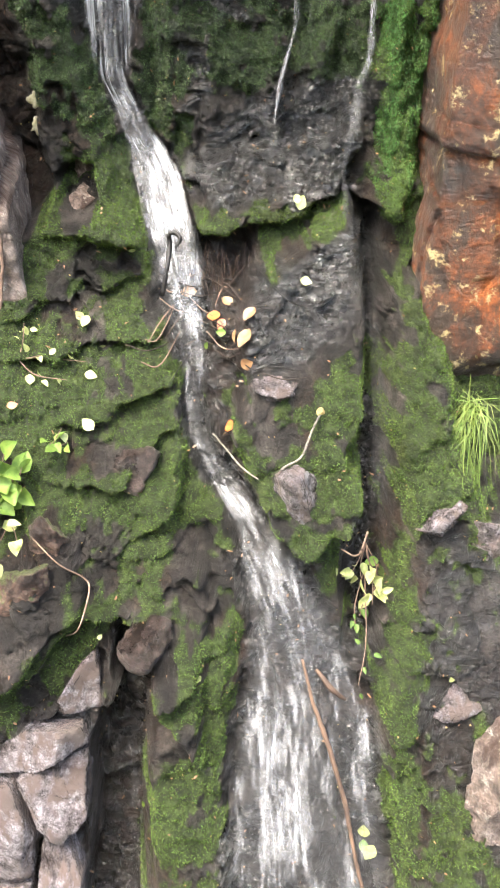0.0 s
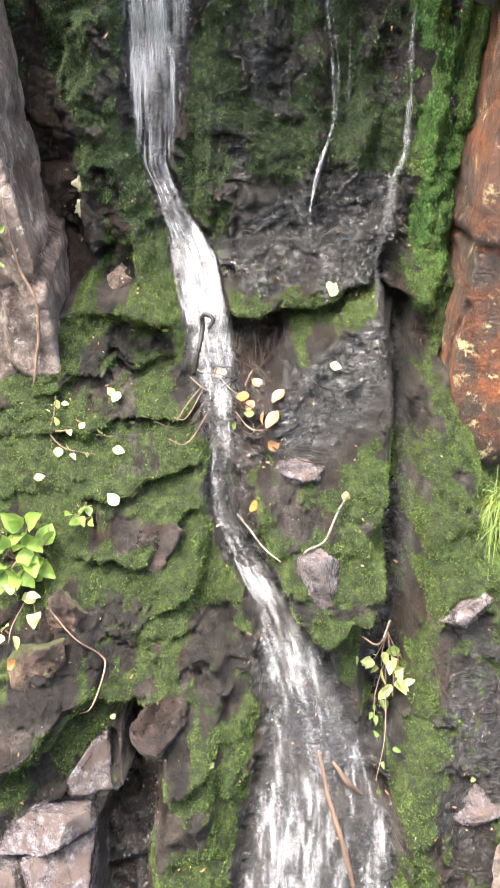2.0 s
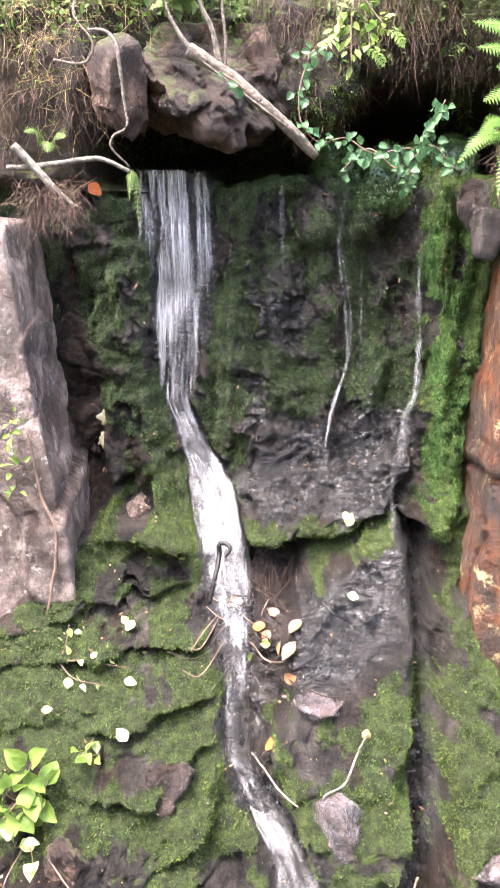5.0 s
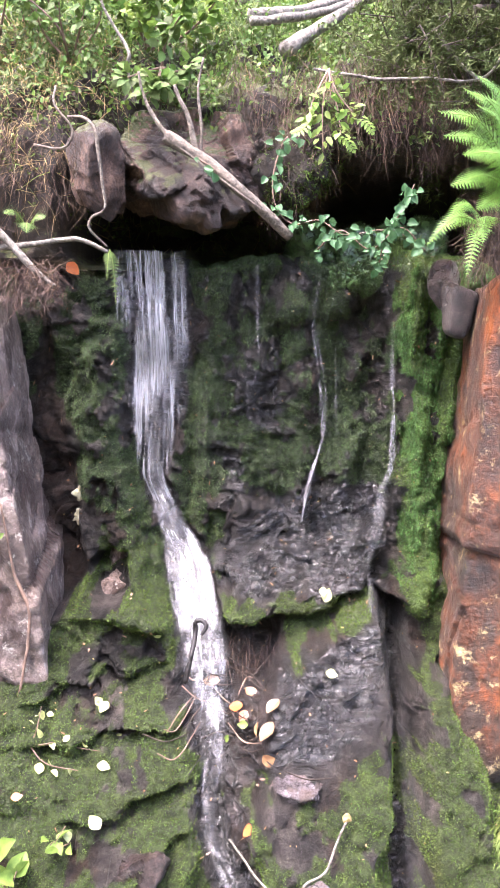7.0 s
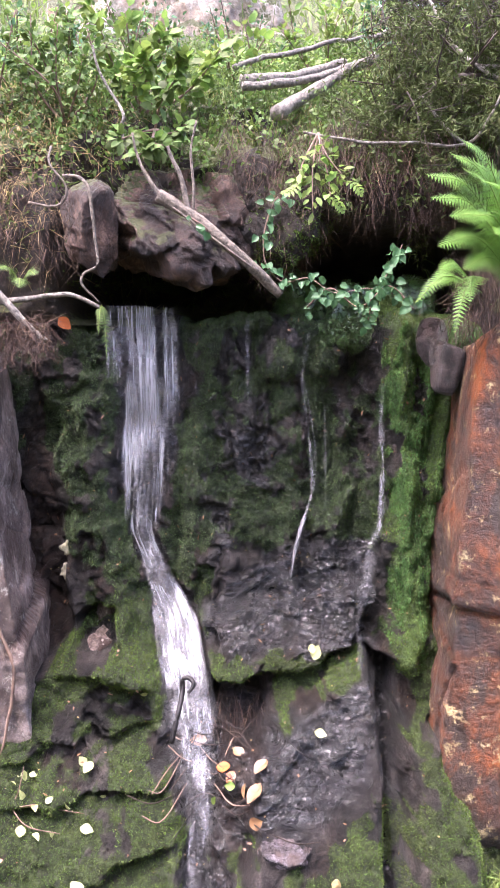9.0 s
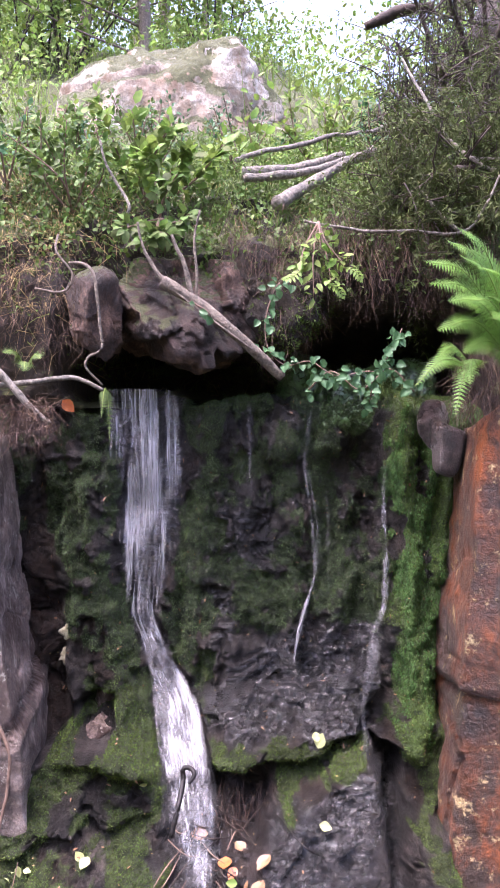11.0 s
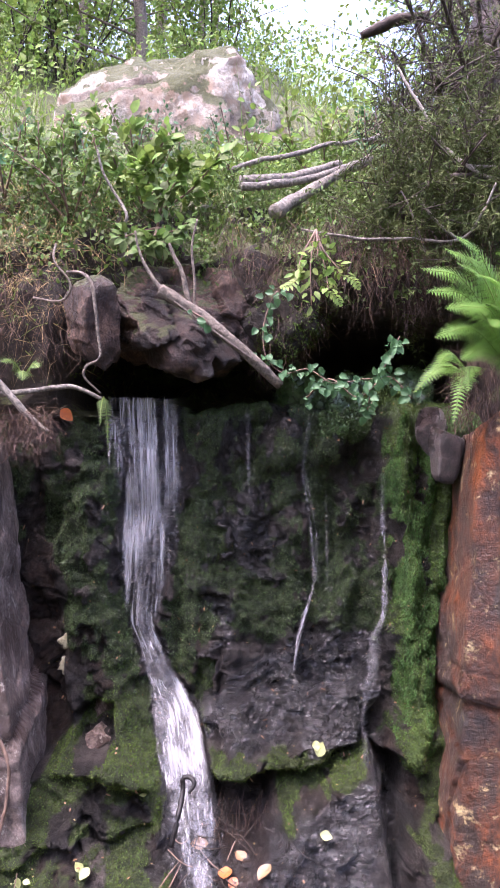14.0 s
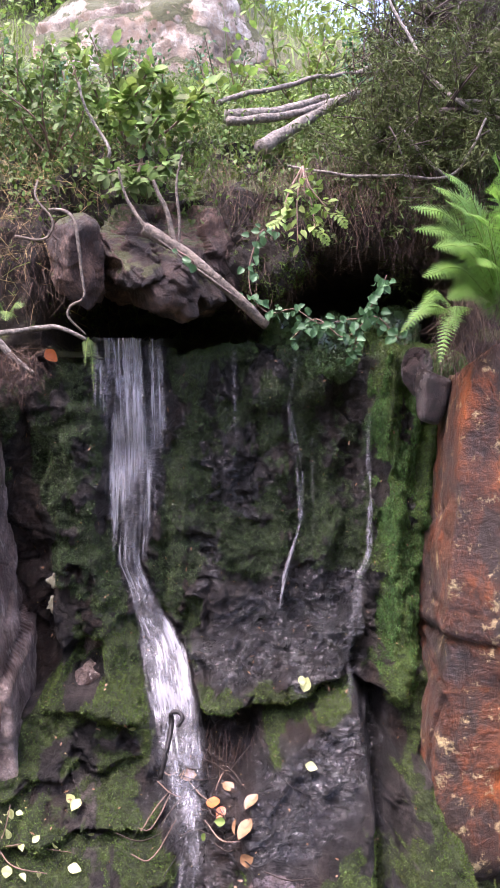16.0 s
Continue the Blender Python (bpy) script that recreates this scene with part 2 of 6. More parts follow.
def maths(tree, op, a, b=0.0):
    m = tree.nodes.new("ShaderNodeMath")
    m.operation = op
    for value, at in ((a, 0), (b, 1)):
        if hasattr(value, "links"):
            tree.links.new(value, m.inputs[at])
        else:
            m.inputs[at].default_value = value
    return m.outputs[0]


def bumped(tree, bsdf, height, strength, distance):
    b = node(tree, "Bump", Strength=strength, Distance=distance)
    tree.links.new(height, b.inputs["Height"])
    tree.links.new(b.outputs[0], bsdf.inputs["Normal"])
    return b


def attribute(tree, name):
    a = tree.nodes.new("ShaderNodeAttribute")
    a.attribute_name = name
    return a.outputs["Fac"]


def stone(name, dark, mid, light, scale=8.0, rough=(0.35, 0.7), bump=0.6, moss=0.0, lichen=None, streak=None, cracks=0.0):
    """Stone in three tones, with spots of lichen, streaks and a cover of moss where it faces up."""
    m, t, b = nodes_of(name)
    big = noise_of(t, scale * 0.45, 8, 0.66, distort=0.2)
    fine = noise_of(t, scale * 13, 10, 0.75)
    col = ramp(t, big, [(0.36, dark), (0.5, mid), (0.64, light)])
    col = mixed(t, 0.6, col, ramp(t, fine, [(0.36, (0.25, 0.25, 0.25)), (0.64, (1.15, 1.15, 1.15))]), "MULTIPLY")
    mid = noise_of(t, scale * 3.2, 6, 0.7)
    col = mixed(t, 0.8, col, ramp(t, mid, [(0.36, (0.4, 0.38, 0.36)), (0.62, (1.3, 1.3, 1.3))]), "MULTIPLY")
    if cracks:
        vo = t.nodes.new("ShaderNodeTexVoronoi")
        vo.feature = "DISTANCE_TO_EDGE"
        vo.inputs["Scale"].default_value = scale * 0.7
        wob = t.nodes.new("ShaderNodeVectorMath")
        wob.operation = "ADD"
        ns = node(t, "TexNoise", Scale=scale * 1.3, Detail=5.0)
        sc = t.nodes.new("ShaderNodeVectorMath")
        sc.operation = "SCALE"
        sc.inputs["Scale"].default_value = 0.9 / scale
        t.links.new(ns.outputs["Color"], sc.inputs[0])
        t.links.new(t.nodes.new("ShaderNodeTexCoord").outputs["Object"], wob.inputs[0])
        t.links.new(sc.outputs[0], wob.inputs[1])
        t.links.new(wob.outputs[0], vo.inputs["Vector"])
        line = grey(t, vo.outputs["Distance"], 0.0, 0.035)
        col = mixed(t, cracks, col, mixed(t, 1.0, col, line, "MULTIPLY"))
    if streak:
        s = noise_of(t, scale * 0.7, 5, 0.65, stretch=(1.3, 1.3, 0.8), distort=0.3)
        col = mixed(t, grey(t, s, 0.46, 0.58), col, streak)
    if lichen:
        l1 = noise_of(t, scale * 2.2, 9, 0.78, distort=0.1)
        col = mixed(t, grey(t, l1, 0.565, 0.63), col, lichen)
    if moss > 0:
        geo = t.nodes.new("ShaderNodeNewGeometry")
        sep = t.nodes.new("ShaderNodeSeparateXYZ")
        t.links.new(geo.outputs["Normal"], sep.inputs[0])
        up = maths(t, "ADD", maths(t, "MULTIPLY", sep.outputs[2], 0.35), noise_of(t, scale * 0.8, 6, 0.7))
        cover = grey(t, up, 1.0 - moss, 1.06 - moss)
        col = mixed(t, cover, col, ramp(t, fine, [(0.3, (0.02, 0.03, 0.007)), (0.7, (0.10, 0.105, 0.028))]))
    t.links.new(col, b.inputs["Base Color"])
    t.links.new(ramp(t, big, [(0.3, (rough[0],) * 3), (0.7, (rough[1],) * 3)]), b.inputs["Roughness"])
    h = maths(t, "ADD", maths(t, "MULTIPLY", big, 1.2), maths(t, "ADD", maths(t, "MULTIPLY", mid, 0.6), maths(t, "MULTIPLY", fine, 0.6)))
    if cracks:
        h = maths(t, "ADD", h, maths(t, "MULTIPLY", line, 0.6 * cracks))
    bumped(t, b, h, bump, 0.035)
    return m


def plain(name, a, b, scale=20.0, rough=0.6, bump=0.3, stretch=None, vary=0.0, through_light=0.0, spec=0.5, patch=None):
    """A surface in two tones, with an optional change from object to object."""
    m, t, s = nodes_of(name)
    n = noise_of(t, scale, 6, 0.65, stretch=stretch)
    col = ramp(t, n, [(0.3, a), (0.7, b)])
    if patch:
        col = mixed(t, grey(t, noise_of(t, 7, 5, 0.65), 0.54, 0.74), col, patch)
    if vary:
        isl = t.nodes.new("ShaderNodeNewGeometry").outputs["Random Per Island"]
        h = node(t, "HueSaturation")
        t.links.new(col, h.inputs["Color"])
        t.links.new(maths(t, "ADD", maths(t, "MULTIPLY", isl, 1.4 * vary), 1 - 0.7 * vary), h.inputs["Value"])
        t.links.new(maths(t, "ADD", maths(t, "MULTIPLY", isl, 0.06 * vary), 0.5 - 0.03 * vary), h.inputs["Hue"])
        col = h.outputs[0]
    t.links.new(col, s.inputs["Base Color"])
    s.inputs["Roughness"].default_value = rough
    s.inputs["Specular IOR Level"].default_value = spec
    bumped(t, s, n, bump, 0.01)
    if through_light:
        tr = t.nodes.new("ShaderNodeBsdfTranslucent")
        t.links.new(col, tr.inputs["Color"])
        mx = node(t, "MixShader", Fac=through_light)
        out = t.nodes["Material Output"]
        t.links.new(s.outputs[0], mx.inputs[1])
        t.links.new(tr.outputs[0], mx.inputs[2])
        t.links.new(mx.outputs[0], out.inputs["Surface"])
    return m


def face_material():
    """Wet dark schist with moss, rust and grey films of running water, laid on by the masks of the mesh."""
    m, t, b = nodes_of("wet_rock_face")
    big, fine = noise_of(t, 7, 7, 0.7, distort=0.6), noise_of(t, 130, 8, 0.75)
    mid = noise_of(t, 34, 7, 0.7)
    rock = ramp(t, big, [(0.36, (0.008, 0.0068, 0.0058)), (0.52, (0.03, 0.025, 0.0215)), (0.68, (0.11, 0.092, 0.081))])
    rock = mixed(t, attribute(t, "rust"), rock, ramp(t, mid, [(0.35, (0.012, 0.005, 0.0025)), (0.65, (0.062, 0.026, 0.009))]))
    rock = mixed(t, 0.8, rock, ramp(t, fine, [(0.34, (0.2, 0.2, 0.2)), (0.66, (1.2, 1.2, 1.2))]), "MULTIPLY")
    rock = mixed(t, 0.6, rock, ramp(t, mid, [(0.36, (0.35, 0.34, 0.33)), (0.62, (1.25, 1.25, 1.25))]), "MULTIPLY")
    # moss ground darker than its tufts, painting shade into the gaps between them
    moss = ramp(t, mid, [(0.34, (0.009, 0.013, 0.004)), (0.5, (0.026, 0.04, 0.009)), (0.64, (0.065, 0.09, 0.024))])
    moss = mixed(t, attribute(t, "fresh"), moss, ramp(t, mid, [(0.34, (0.012, 0.026, 0.005)), (0.64, (0.085, 0.145, 0.026))]))
    # darker moss tones put in for the dimness of the upright wall
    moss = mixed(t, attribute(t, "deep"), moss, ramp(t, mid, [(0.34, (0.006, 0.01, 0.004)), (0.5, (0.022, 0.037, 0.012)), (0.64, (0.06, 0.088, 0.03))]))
    moss = mixed(t, 0.65, moss, ramp(t, fine, [(0.3, (0.3, 0.3, 0.3)), (0.7, (1.15, 1.15, 1.15))]), "MULTIPLY")
    cover = grey(t, maths(t, "ADD", attribute(t, "moss"), maths(t, "MULTIPLY", maths(t, "SUBTRACT", mid, 0.5), 0.4)), 0.40, 0.52)
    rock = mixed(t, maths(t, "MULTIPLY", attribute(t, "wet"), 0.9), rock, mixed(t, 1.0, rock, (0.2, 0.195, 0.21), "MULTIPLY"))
    col = mixed(t, cover, rock, moss)
    t.links.new(col, b.inputs["Base Color"])
    wet = attribute(t, "wet")
    dry = ramp(t, cover, [(0, (0.5, 0.5, 0.5)), (1, (0.7, 0.7, 0.7))])
    t.links.new(mixed(t, wet, dry, ramp(t, mid, [(0.3, (0.16, 0.16, 0.16)), (0.7, (0.42, 0.42, 0.42))])), b.inputs["Roughness"])
    b.inputs["Specular IOR Level"].default_value = 0.3
    t.links.new(maths(t, "MULTIPLY", wet, maths(t, "SUBTRACT", 1.0, maths(t, "MULTIPLY", cover, 0.5))), b.inputs["Coat Weight"])
    b.inputs["Coat Roughness"].default_value, b.inputs["Coat IOR"].default_value = 0.03, 1.5
    wave = noise_of(t, 24, 5, 0.62, stretch=(0.7, 1.0, 2.2), distort=0.7, turn=0.5)
    h = maths(t, "ADD", maths(t, "MULTIPLY", mid, 1.0), maths(t, "MULTIPLY", fine, 1.0))
    h = maths(t, "ADD", h, maths(t, "MULTIPLY", maths(t, "MULTIPLY", wave, wet), 1.5))
    bumped(t, b, h, 1.0, 0.022)
    film = node(t, "Bump", Strength=1.0, Distance=0.04)
    t.links.new(wave, film.inputs["Height"])
    t.links.new(film.outputs[0], b.inputs["Coat Normal"])
    return m


def water_material(name, low, high, across, lengthwise, haze):
    """Falling water, white in streaks along the flow and clear between them."""
    m, t, b = nodes_of(name)
    s1 = noise_of(t, 1.0, 4, 0.6, stretch=(across, lengthwise, 1), coord="UV", distort=0.7)
    s2 = noise_of(t, 1.0, 5, 0.65, stretch=(across * 3.2, lengthwise * 2.3, 1), coord="UV", distort=0.2)
    pattern = maths(t, "ADD", maths(t, "MULTIPLY", s1, 0.52), maths(t, "MULTIPLY", s2, 0.48))
    pattern = maths(t, "ADD", pattern, maths(t, "MULTIPLY", maths(t, "SUBTRACT", attribute(t, "foam"), 0.5), 0.6))
    white = grey(t, pattern, low, high)
    b.inputs["Base Color"].default_value = (0.31, 0.31, 0.32, 1)
    b.inputs["Roughness"].default_value = 0.22
    b.inputs["Subsurface Weight"].default_value = 0.0
    veil = maths(t, "MULTIPLY", grey(t, attribute(t, "foam"), 0.05, 0.5), haze)
    t.links.new(maths(t, "ADD", maths(t, "MULTIPLY", white, 0.9 - haze), veil), b.inputs["Alpha"])
    bumped(t, b, pattern, 1.0, 0.03)
    return m


ROCK_FACE = face_material()
PILLAR = stone("grey_brown_schist", (0.085, 0.06, 0.05), (0.29, 0.22, 0.185), (0.54, 0.45, 0.41), 11, (0.3, 0.6), 1.0, cracks=0.15, lichen=(0.46, 0.43, 0.37), streak=(0.06, 0.036, 0.027))
ORANGE = stone("rust_stained_rock", (0.02, 0.010, 0.005), (0.14, 0.04, 0.008), (0.42, 0.11, 0.014), 8, (0.3, 0.55), 1.0, cracks=0.15, lichen=(0.46, 0.36, 0.17), streak=(0.035, 0.018, 0.01))
BROWN_ROCK = stone("brown_overhang_rock", (0.018, 0.010, 0.007), (0.085, 0.048, 0.034), (0.3, 0.18, 0.128), 12, (0.4, 0.8), 1.0, moss=0.33, cracks=0.2)
PALE_ROCK = stone("pale_pink_granite", (0.2, 0.14, 0.1), (0.53, 0.48, 0.39), (0.81, 0.79, 0.72), 7, (0.6, 0.85), 1.0, moss=0.41, streak=(0.28, 0.2, 0.135), cracks=0.12)
# the palest lilac tone also stands for sky mirrored in the wet faces
WET_STONE = stone("wet_purple_stone_sky_sheen", (0.035, 0.025, 0.02), (0.19, 0.165, 0.17), (0.45, 0.41, 0.44), 15, (0.05, 0.22), 0.9, cracks=0.5, streak=(0.13, 0.1, 0.09))
DARK_STONE = stone("dark_brown_stone", (0.012, 0.008, 0.006), (0.048, 0.033, 0.027), (0.14, 0.1, 0.085), 16, (0.15, 0.45), 1.0, cracks=0.3)
SOIL = stone("dark_peat_soil", (0.012, 0.008, 0.005), (0.03, 0.02, 0.011), (0.07, 0.05, 0.024), 9, (0.8, 0.95), 1.0, moss=0.36)
# kept dark so the unseen rise bounces little light onto the face
GROUND = stone("dark_unseen_ground", (0.01, 0.009, 0.006), (0.022, 0.02, 0.011), (0.045, 0.04, 0.018), 3, (0.85, 0.95), 1.0, moss=0.26)
MOSS = plain("moss_tufts", (0.034, 0.056, 0.013), (0.14, 0.195, 0.046), 26, 0.6, 0.2, vary=0.95, through_light=0.3, spec=0.2, patch=(0.062, 0.06, 0.022))
MOSS_BRIGHT = plain("bright_moss", (0.028, 0.066, 0.018), (0.1, 0.185, 0.05), 26, 0.6, 0.2, vary=0.8, through_light=0.3, spec=0.2)
# wet moss, its tone lowered to carry the dim light of the wall
MOSS_DARK = plain("dimmed_wet_moss", (0.025, 0.044, 0.014), (0.105, 0.155, 0.05), 26, 0.3, 0.2, vary=1.0, through_light=0.2, spec=0.6)
BARK = plain("grey_brown_bark", (0.025, 0.02, 0.015), (0.21, 0.17, 0.13), 75, 0.85, 1.0)
DARK_BARK = plain("dark_wet_bark", (0.012, 0.009, 0.007), (0.05, 0.034, 0.025), 30, 0.7, 0.6, spec=0.25)
BLACK_TWIG = plain("black_rotten_twig", (0.003, 0.0026, 0.0024), (0.011, 0.009, 0.008), 60, 0.5, 0.5, spec=0.3)
PALE_WOOD = plain("weathered_branch", (0.028, 0.024, 0.019), (0.24, 0.215, 0.175), 80, 0.85, 1.0)
TWIG = plain("thin_brown_twig", (0.06, 0.035, 0.025), (0.2, 0.13, 0.09), 30, 0.8, 0.4)
ROOTS = plain("red_brown_roots", (0.022, 0.012, 0.008), (0.105, 0.06, 0.038), 12, 0.85, 0.3, vary=0.8)
STRAW = plain("dry_grass", (0.13, 0.085, 0.035), (0.38, 0.28, 0.125), 12, 0.8, 0.2, vary=0.5, through_light=0.3)
GRASS = plain("green_grass", (0.05, 0.095, 0.014), (0.2, 0.26, 0.055), 8, 0.6, 0.2, vary=0.5, through_light=0.35)
LEAF = plain("green_leaf", (0.042, 0.078, 0.017), (0.115, 0.175, 0.042), 30, 0.55, 0.2, vary=0.6, through_light=0.35, spec=0.25)
BRIGHT_LEAF = plain("fresh_green_leaf", (0.07, 0.13, 0.024), (0.19, 0.265, 0.055), 25, 0.55, 0.2, vary=0.6, through_light=0.4, spec=0.25)
CREEPER_LEAF = plain("blue_green_leaf", (0.03, 0.085, 0.033), (0.08, 0.165, 0.068), 30, 0.45, 0.2, vary=0.4, through_light=0.3, spec=0.3)
FERN_LEAF = plain("fern_green", (0.085, 0.2, 0.026), (0.18, 0.33, 0.055), 25, 0.5, 0.2, vary=0.3, through_light=0.4)
PALE_LEAF = plain("pale_yellow_leaf", (0.2, 0.23, 0.07), (0.42, 0.44, 0.19), 60, 0.45, 0.2, through_light=0.25)
ORANGE_LEAF = plain("orange_dead_leaf", (0.22, 0.045, 0.01), (0.42, 0.12, 0.03), 60, 0.4, 0.3)
BROWN_LEAF = plain("brown_dead_leaf", (0.1, 0.045, 0.02), (0.25, 0.14, 0.065), 60, 0.5, 0.3)
NEEDLES = plain("dull_green_needles", (0.026, 0.04, 0.013), (0.09, 0.108, 0.036), 15, 0.8, 0.2, vary=0.6, through_light=0.15, spec=0.12)
LICHEN = plain("pale_lichen", (0.22, 0.2, 0.1), (0.55, 0.52, 0.38), 70, 0.85, 0.8)
FALL_WATER = water_material("falling_water", 0.47, 0.62, 40, 2.4, 0.02)
CASCADE_WATER = water_material("cascading_water", 0.45, 0.68, 30, 7.5, 0.05)
TRICKLE_WATER = water_material("trickling_water", 0.42, 0.60, 150, 22.0, 0.2)
CLEAR_WATER = nodes_of("clear_stream_water")[0]
_b = CLEAR_WATER.node_tree.nodes["Principled BSDF"]
_b.inputs["Base Color"].default_value, _b.inputs["Roughness"].default_value = (0.02, 0.018, 0.012, 1), 0.06
bumped(CLEAR_WATER.node_tree, _b, noise_of(CLEAR_WATER.node_tree, 25, 3, 0.5), 0.5, 0.01)


# ---- mesh helpers ----
def mesh_of(name, verts, faces, smooth=True):
    me = bpy.data.meshes.new(name)
    if isinstance(faces, np.ndarray):
        count, sides = faces.shape
        me.vertices.add(len(verts))
        me.vertices.foreach_set("co", np.asarray(verts, np.float32).ravel())
        me.loops.add(count * sides)
        me.loops.foreach_set("vertex_index", faces.astype(np.int32).ravel())
        me.polygons.add(count)
        me.polygons.foreach_set("loop_start", np.arange(0, count * sides, sides, dtype=np.int32))
        me.update(calc_edges=True)
    else:
        me.from_pydata(np.asarray(verts, float).tolist(), [], faces)
    if smooth:
        me.polygons.foreach_set("use_smooth", np.ones(len(me.polygons), bool))
    me.update()
    return me


def part(name, data, material, parent=None, label=""):
    """Link a mesh, or a bmesh, as one object under a thing."""
    if isinstance(data, bmesh.types.BMesh):
        me = bpy.data.meshes.new(name)
        data.to_mesh(me)
        data.free()
        data = me
    elif isinstance(data, tuple):
        data = mesh_of(name, *data)
    if material:
        data.materials.append(material)
    ob = new(name, data)
    ob.parent = parent
    if label:
        ob["label"] = label
    return ob


def thing(name, at=(0, 0, 0), label="", category="", group="", kind=""):
    ob = new(name)
    ob.location = at
    ob.empty_display_size = 0.05
    return tagged(ob, label, category, group, kind)


def masks(me, **values):
    for name, v in values.items():
        a = me.attributes.new(name, "FLOAT", "POINT")
        a.data.foreach_set("value", np.asarray(v, np.float32))


def grid_faces(rows, cols):
    i = np.arange(rows - 1)[:, None] * cols + np.arange(cols - 1)[None]
    return np.stack([i, i + 1, i + cols + 1, i + cols], -1).reshape(-1, 4)


def merged(pieces):
    """One list of verts and faces out of many."""
    verts, faces, n = [], [], 0
    for v, f in pieces:
        verts.append(np.asarray(v, float).reshape(-1, 3))
        faces.extend([[i + n for i in q] for q in f])
        n += len(verts[-1])
    return np.concatenate(verts), faces


def tube(points, radii, sides=6, wobble=0.0, seed=0):
    """A swept round stem through points, with closed ends."""
    pts = np.asarray(points, float)
    k = len(pts)
    radii = np.interp(np.linspace(0, 1, k), np.linspace(0, 1, len(radii)), radii)
    radii = radii * (1 + 0.3 * fbm(pts * 13 + seed, 3, 8))
    if wobble:
        pts = pts + wobble * np.stack([fbm(pts * 9, 3, seed + s) for s in (1, 2, 3)], 1)
    d = np.gradient(pts, axis=0)
    d /= np.linalg.norm(d, axis=1, keepdims=True) + 1e-9
    ref = np.where(np.abs(d[:, 2:3]) > 0.9, [[1.0, 0, 0]], [[0, 0, 1.0]])
    u = np.cross(d, ref)
    u /= np.linalg.norm(u, axis=1, keepdims=True) + 1e-9
    w = np.cross(d, u)
    a = np.arange(sides) * 2 * np.pi / sides
    ring = pts[:, None] + radii[:, None, None] * (np.cos(a)[None, :, None] * u[:, None] + np.sin(a)[None, :, None] * w[:, None])
    faces = []
    for i in range(k - 1):
        for j in range(sides):
            j2 = (j + 1) % sides
            faces.append([i * sides + j, i * sides + j2, (i + 1) * sides + j2, (i + 1) * sides + j])
    faces.append(list(range(sides))[::-1])
    faces.append([(k - 1) * sides + j for j in range(sides)])
    return ring.reshape(-1, 3), faces


def bend(points, n=14):
    """A smooth line through a few points."""
    p = np.asarray(points, float)
    t = np.linspace(0, len(p) - 1, n)
    q = np.concatenate([[2 * p[0] - p[1]], p, [2 * p[-1] - p[-2]]])
    i = np.minimum(t.astype(int), len(p) - 2)
    f = (t - i)[:, None]
    a, b, c, d = q[i], q[i + 1], q[i + 2], q[i + 3]
    return 0.5 * (2 * b + (c - a) * f + (2 * a - 5 * b + 4 * c - d) * f**2 + (3 * b - a - 3 * c + d) * f**3)


BALLS = {}


def rock(name, at, size, planes, material, seed=0, level=5, sharp=18, rough=0.05, turn=(0, 0, 0), parent=None, beds=0.0, blocks=0.0, **tags):
    """A stone as the round of a set of planes (x, y, z of the normal, distance), scaled to size and roughened."""
    if level not in BALLS:
        bm = bmesh.new()
        bmesh.ops.create_icosphere(bm, subdivisions=level, radius=1)
        BALLS[level] = (np.array([v.co[:] for v in bm.verts]), np.array([[v.index for v in f.verts] for f in bm.faces]))
        bm.free()
    d, faces = BALLS[level]
    total = np.zeros(len(d))
    for nx, ny, nz, dist in planes:
        n = np.array([nx, ny, nz], float)
        n /= np.linalg.norm(n)
        total += np.maximum(d @ n / dist, 0) ** sharp
    r = (total + 1.6 ** -sharp) ** (-1 / sharp)
    p = d * r[:, None]
    s = np.asarray(size, float)
    w = p * s
    k = 1.0 / s.mean()
    out = rough * (fbm(w * k * 1.3 + seed * 3.7, 3, seed) * 1.3 + 0.45 * fbm(w * k * 5 + seed, 4, seed + 9) + 0.3 * fbm(w * k * 22, 3, seed + 17))
    if beds:
        line = (w[:, 2] + 0.3 * w[:, 0]) * k * 3.3 + 0.8 * fbm(w * k * 1.5, 2, seed + 5)
        out += beds * (np.abs((line % 1) - 0.5) - 0.25)
    if blocks:
        o, c = cells(w[:, 0] * k * 1.7 + w[:, 1] * k + 0.4 * w[:, 2] * k, w[:, 2] * k * 1.5 + 9, seed)
        o2, c2 = cells(w[:, 0] * k * 4.7 + w[:, 1] * k * 3, w[:, 2] * k * 4.1 + 3, seed + 3)
        out += blocks * (o + 0.4 * o2 - 0.25 * (1 - sstep(0, 0.07, c)) - 0.1 * (1 - sstep(0, 0.1, c2)))
    w = w + d * (out / k)[:, None]
    ob = part(name, (w, faces), material, parent)
    ob.matrix_basis = pose(*at, *turn)
    if tags:
        tagged(ob, **tags)
    return ob


BOX = [(1, 0, 0, 1), (-1, 0, 0, 1), (0, 1, 0, 1), (0, -1, 0, 1), (0, 0, 1, 1), (0, 0, -1, 1)]


def chipped(seed, count=8, low=0.78, high=1.0):
    rng = random.Random(seed)
    out = []
    for _ in range(count):
        a, b = rng.uniform(0, 6.283), rng.uniform(-0.9, 0.9)
        c = math.sqrt(1 - b * b)
        out.append((c * math.cos(a), c * math.sin(a), b, rng.uniform(low, high)))
    return out


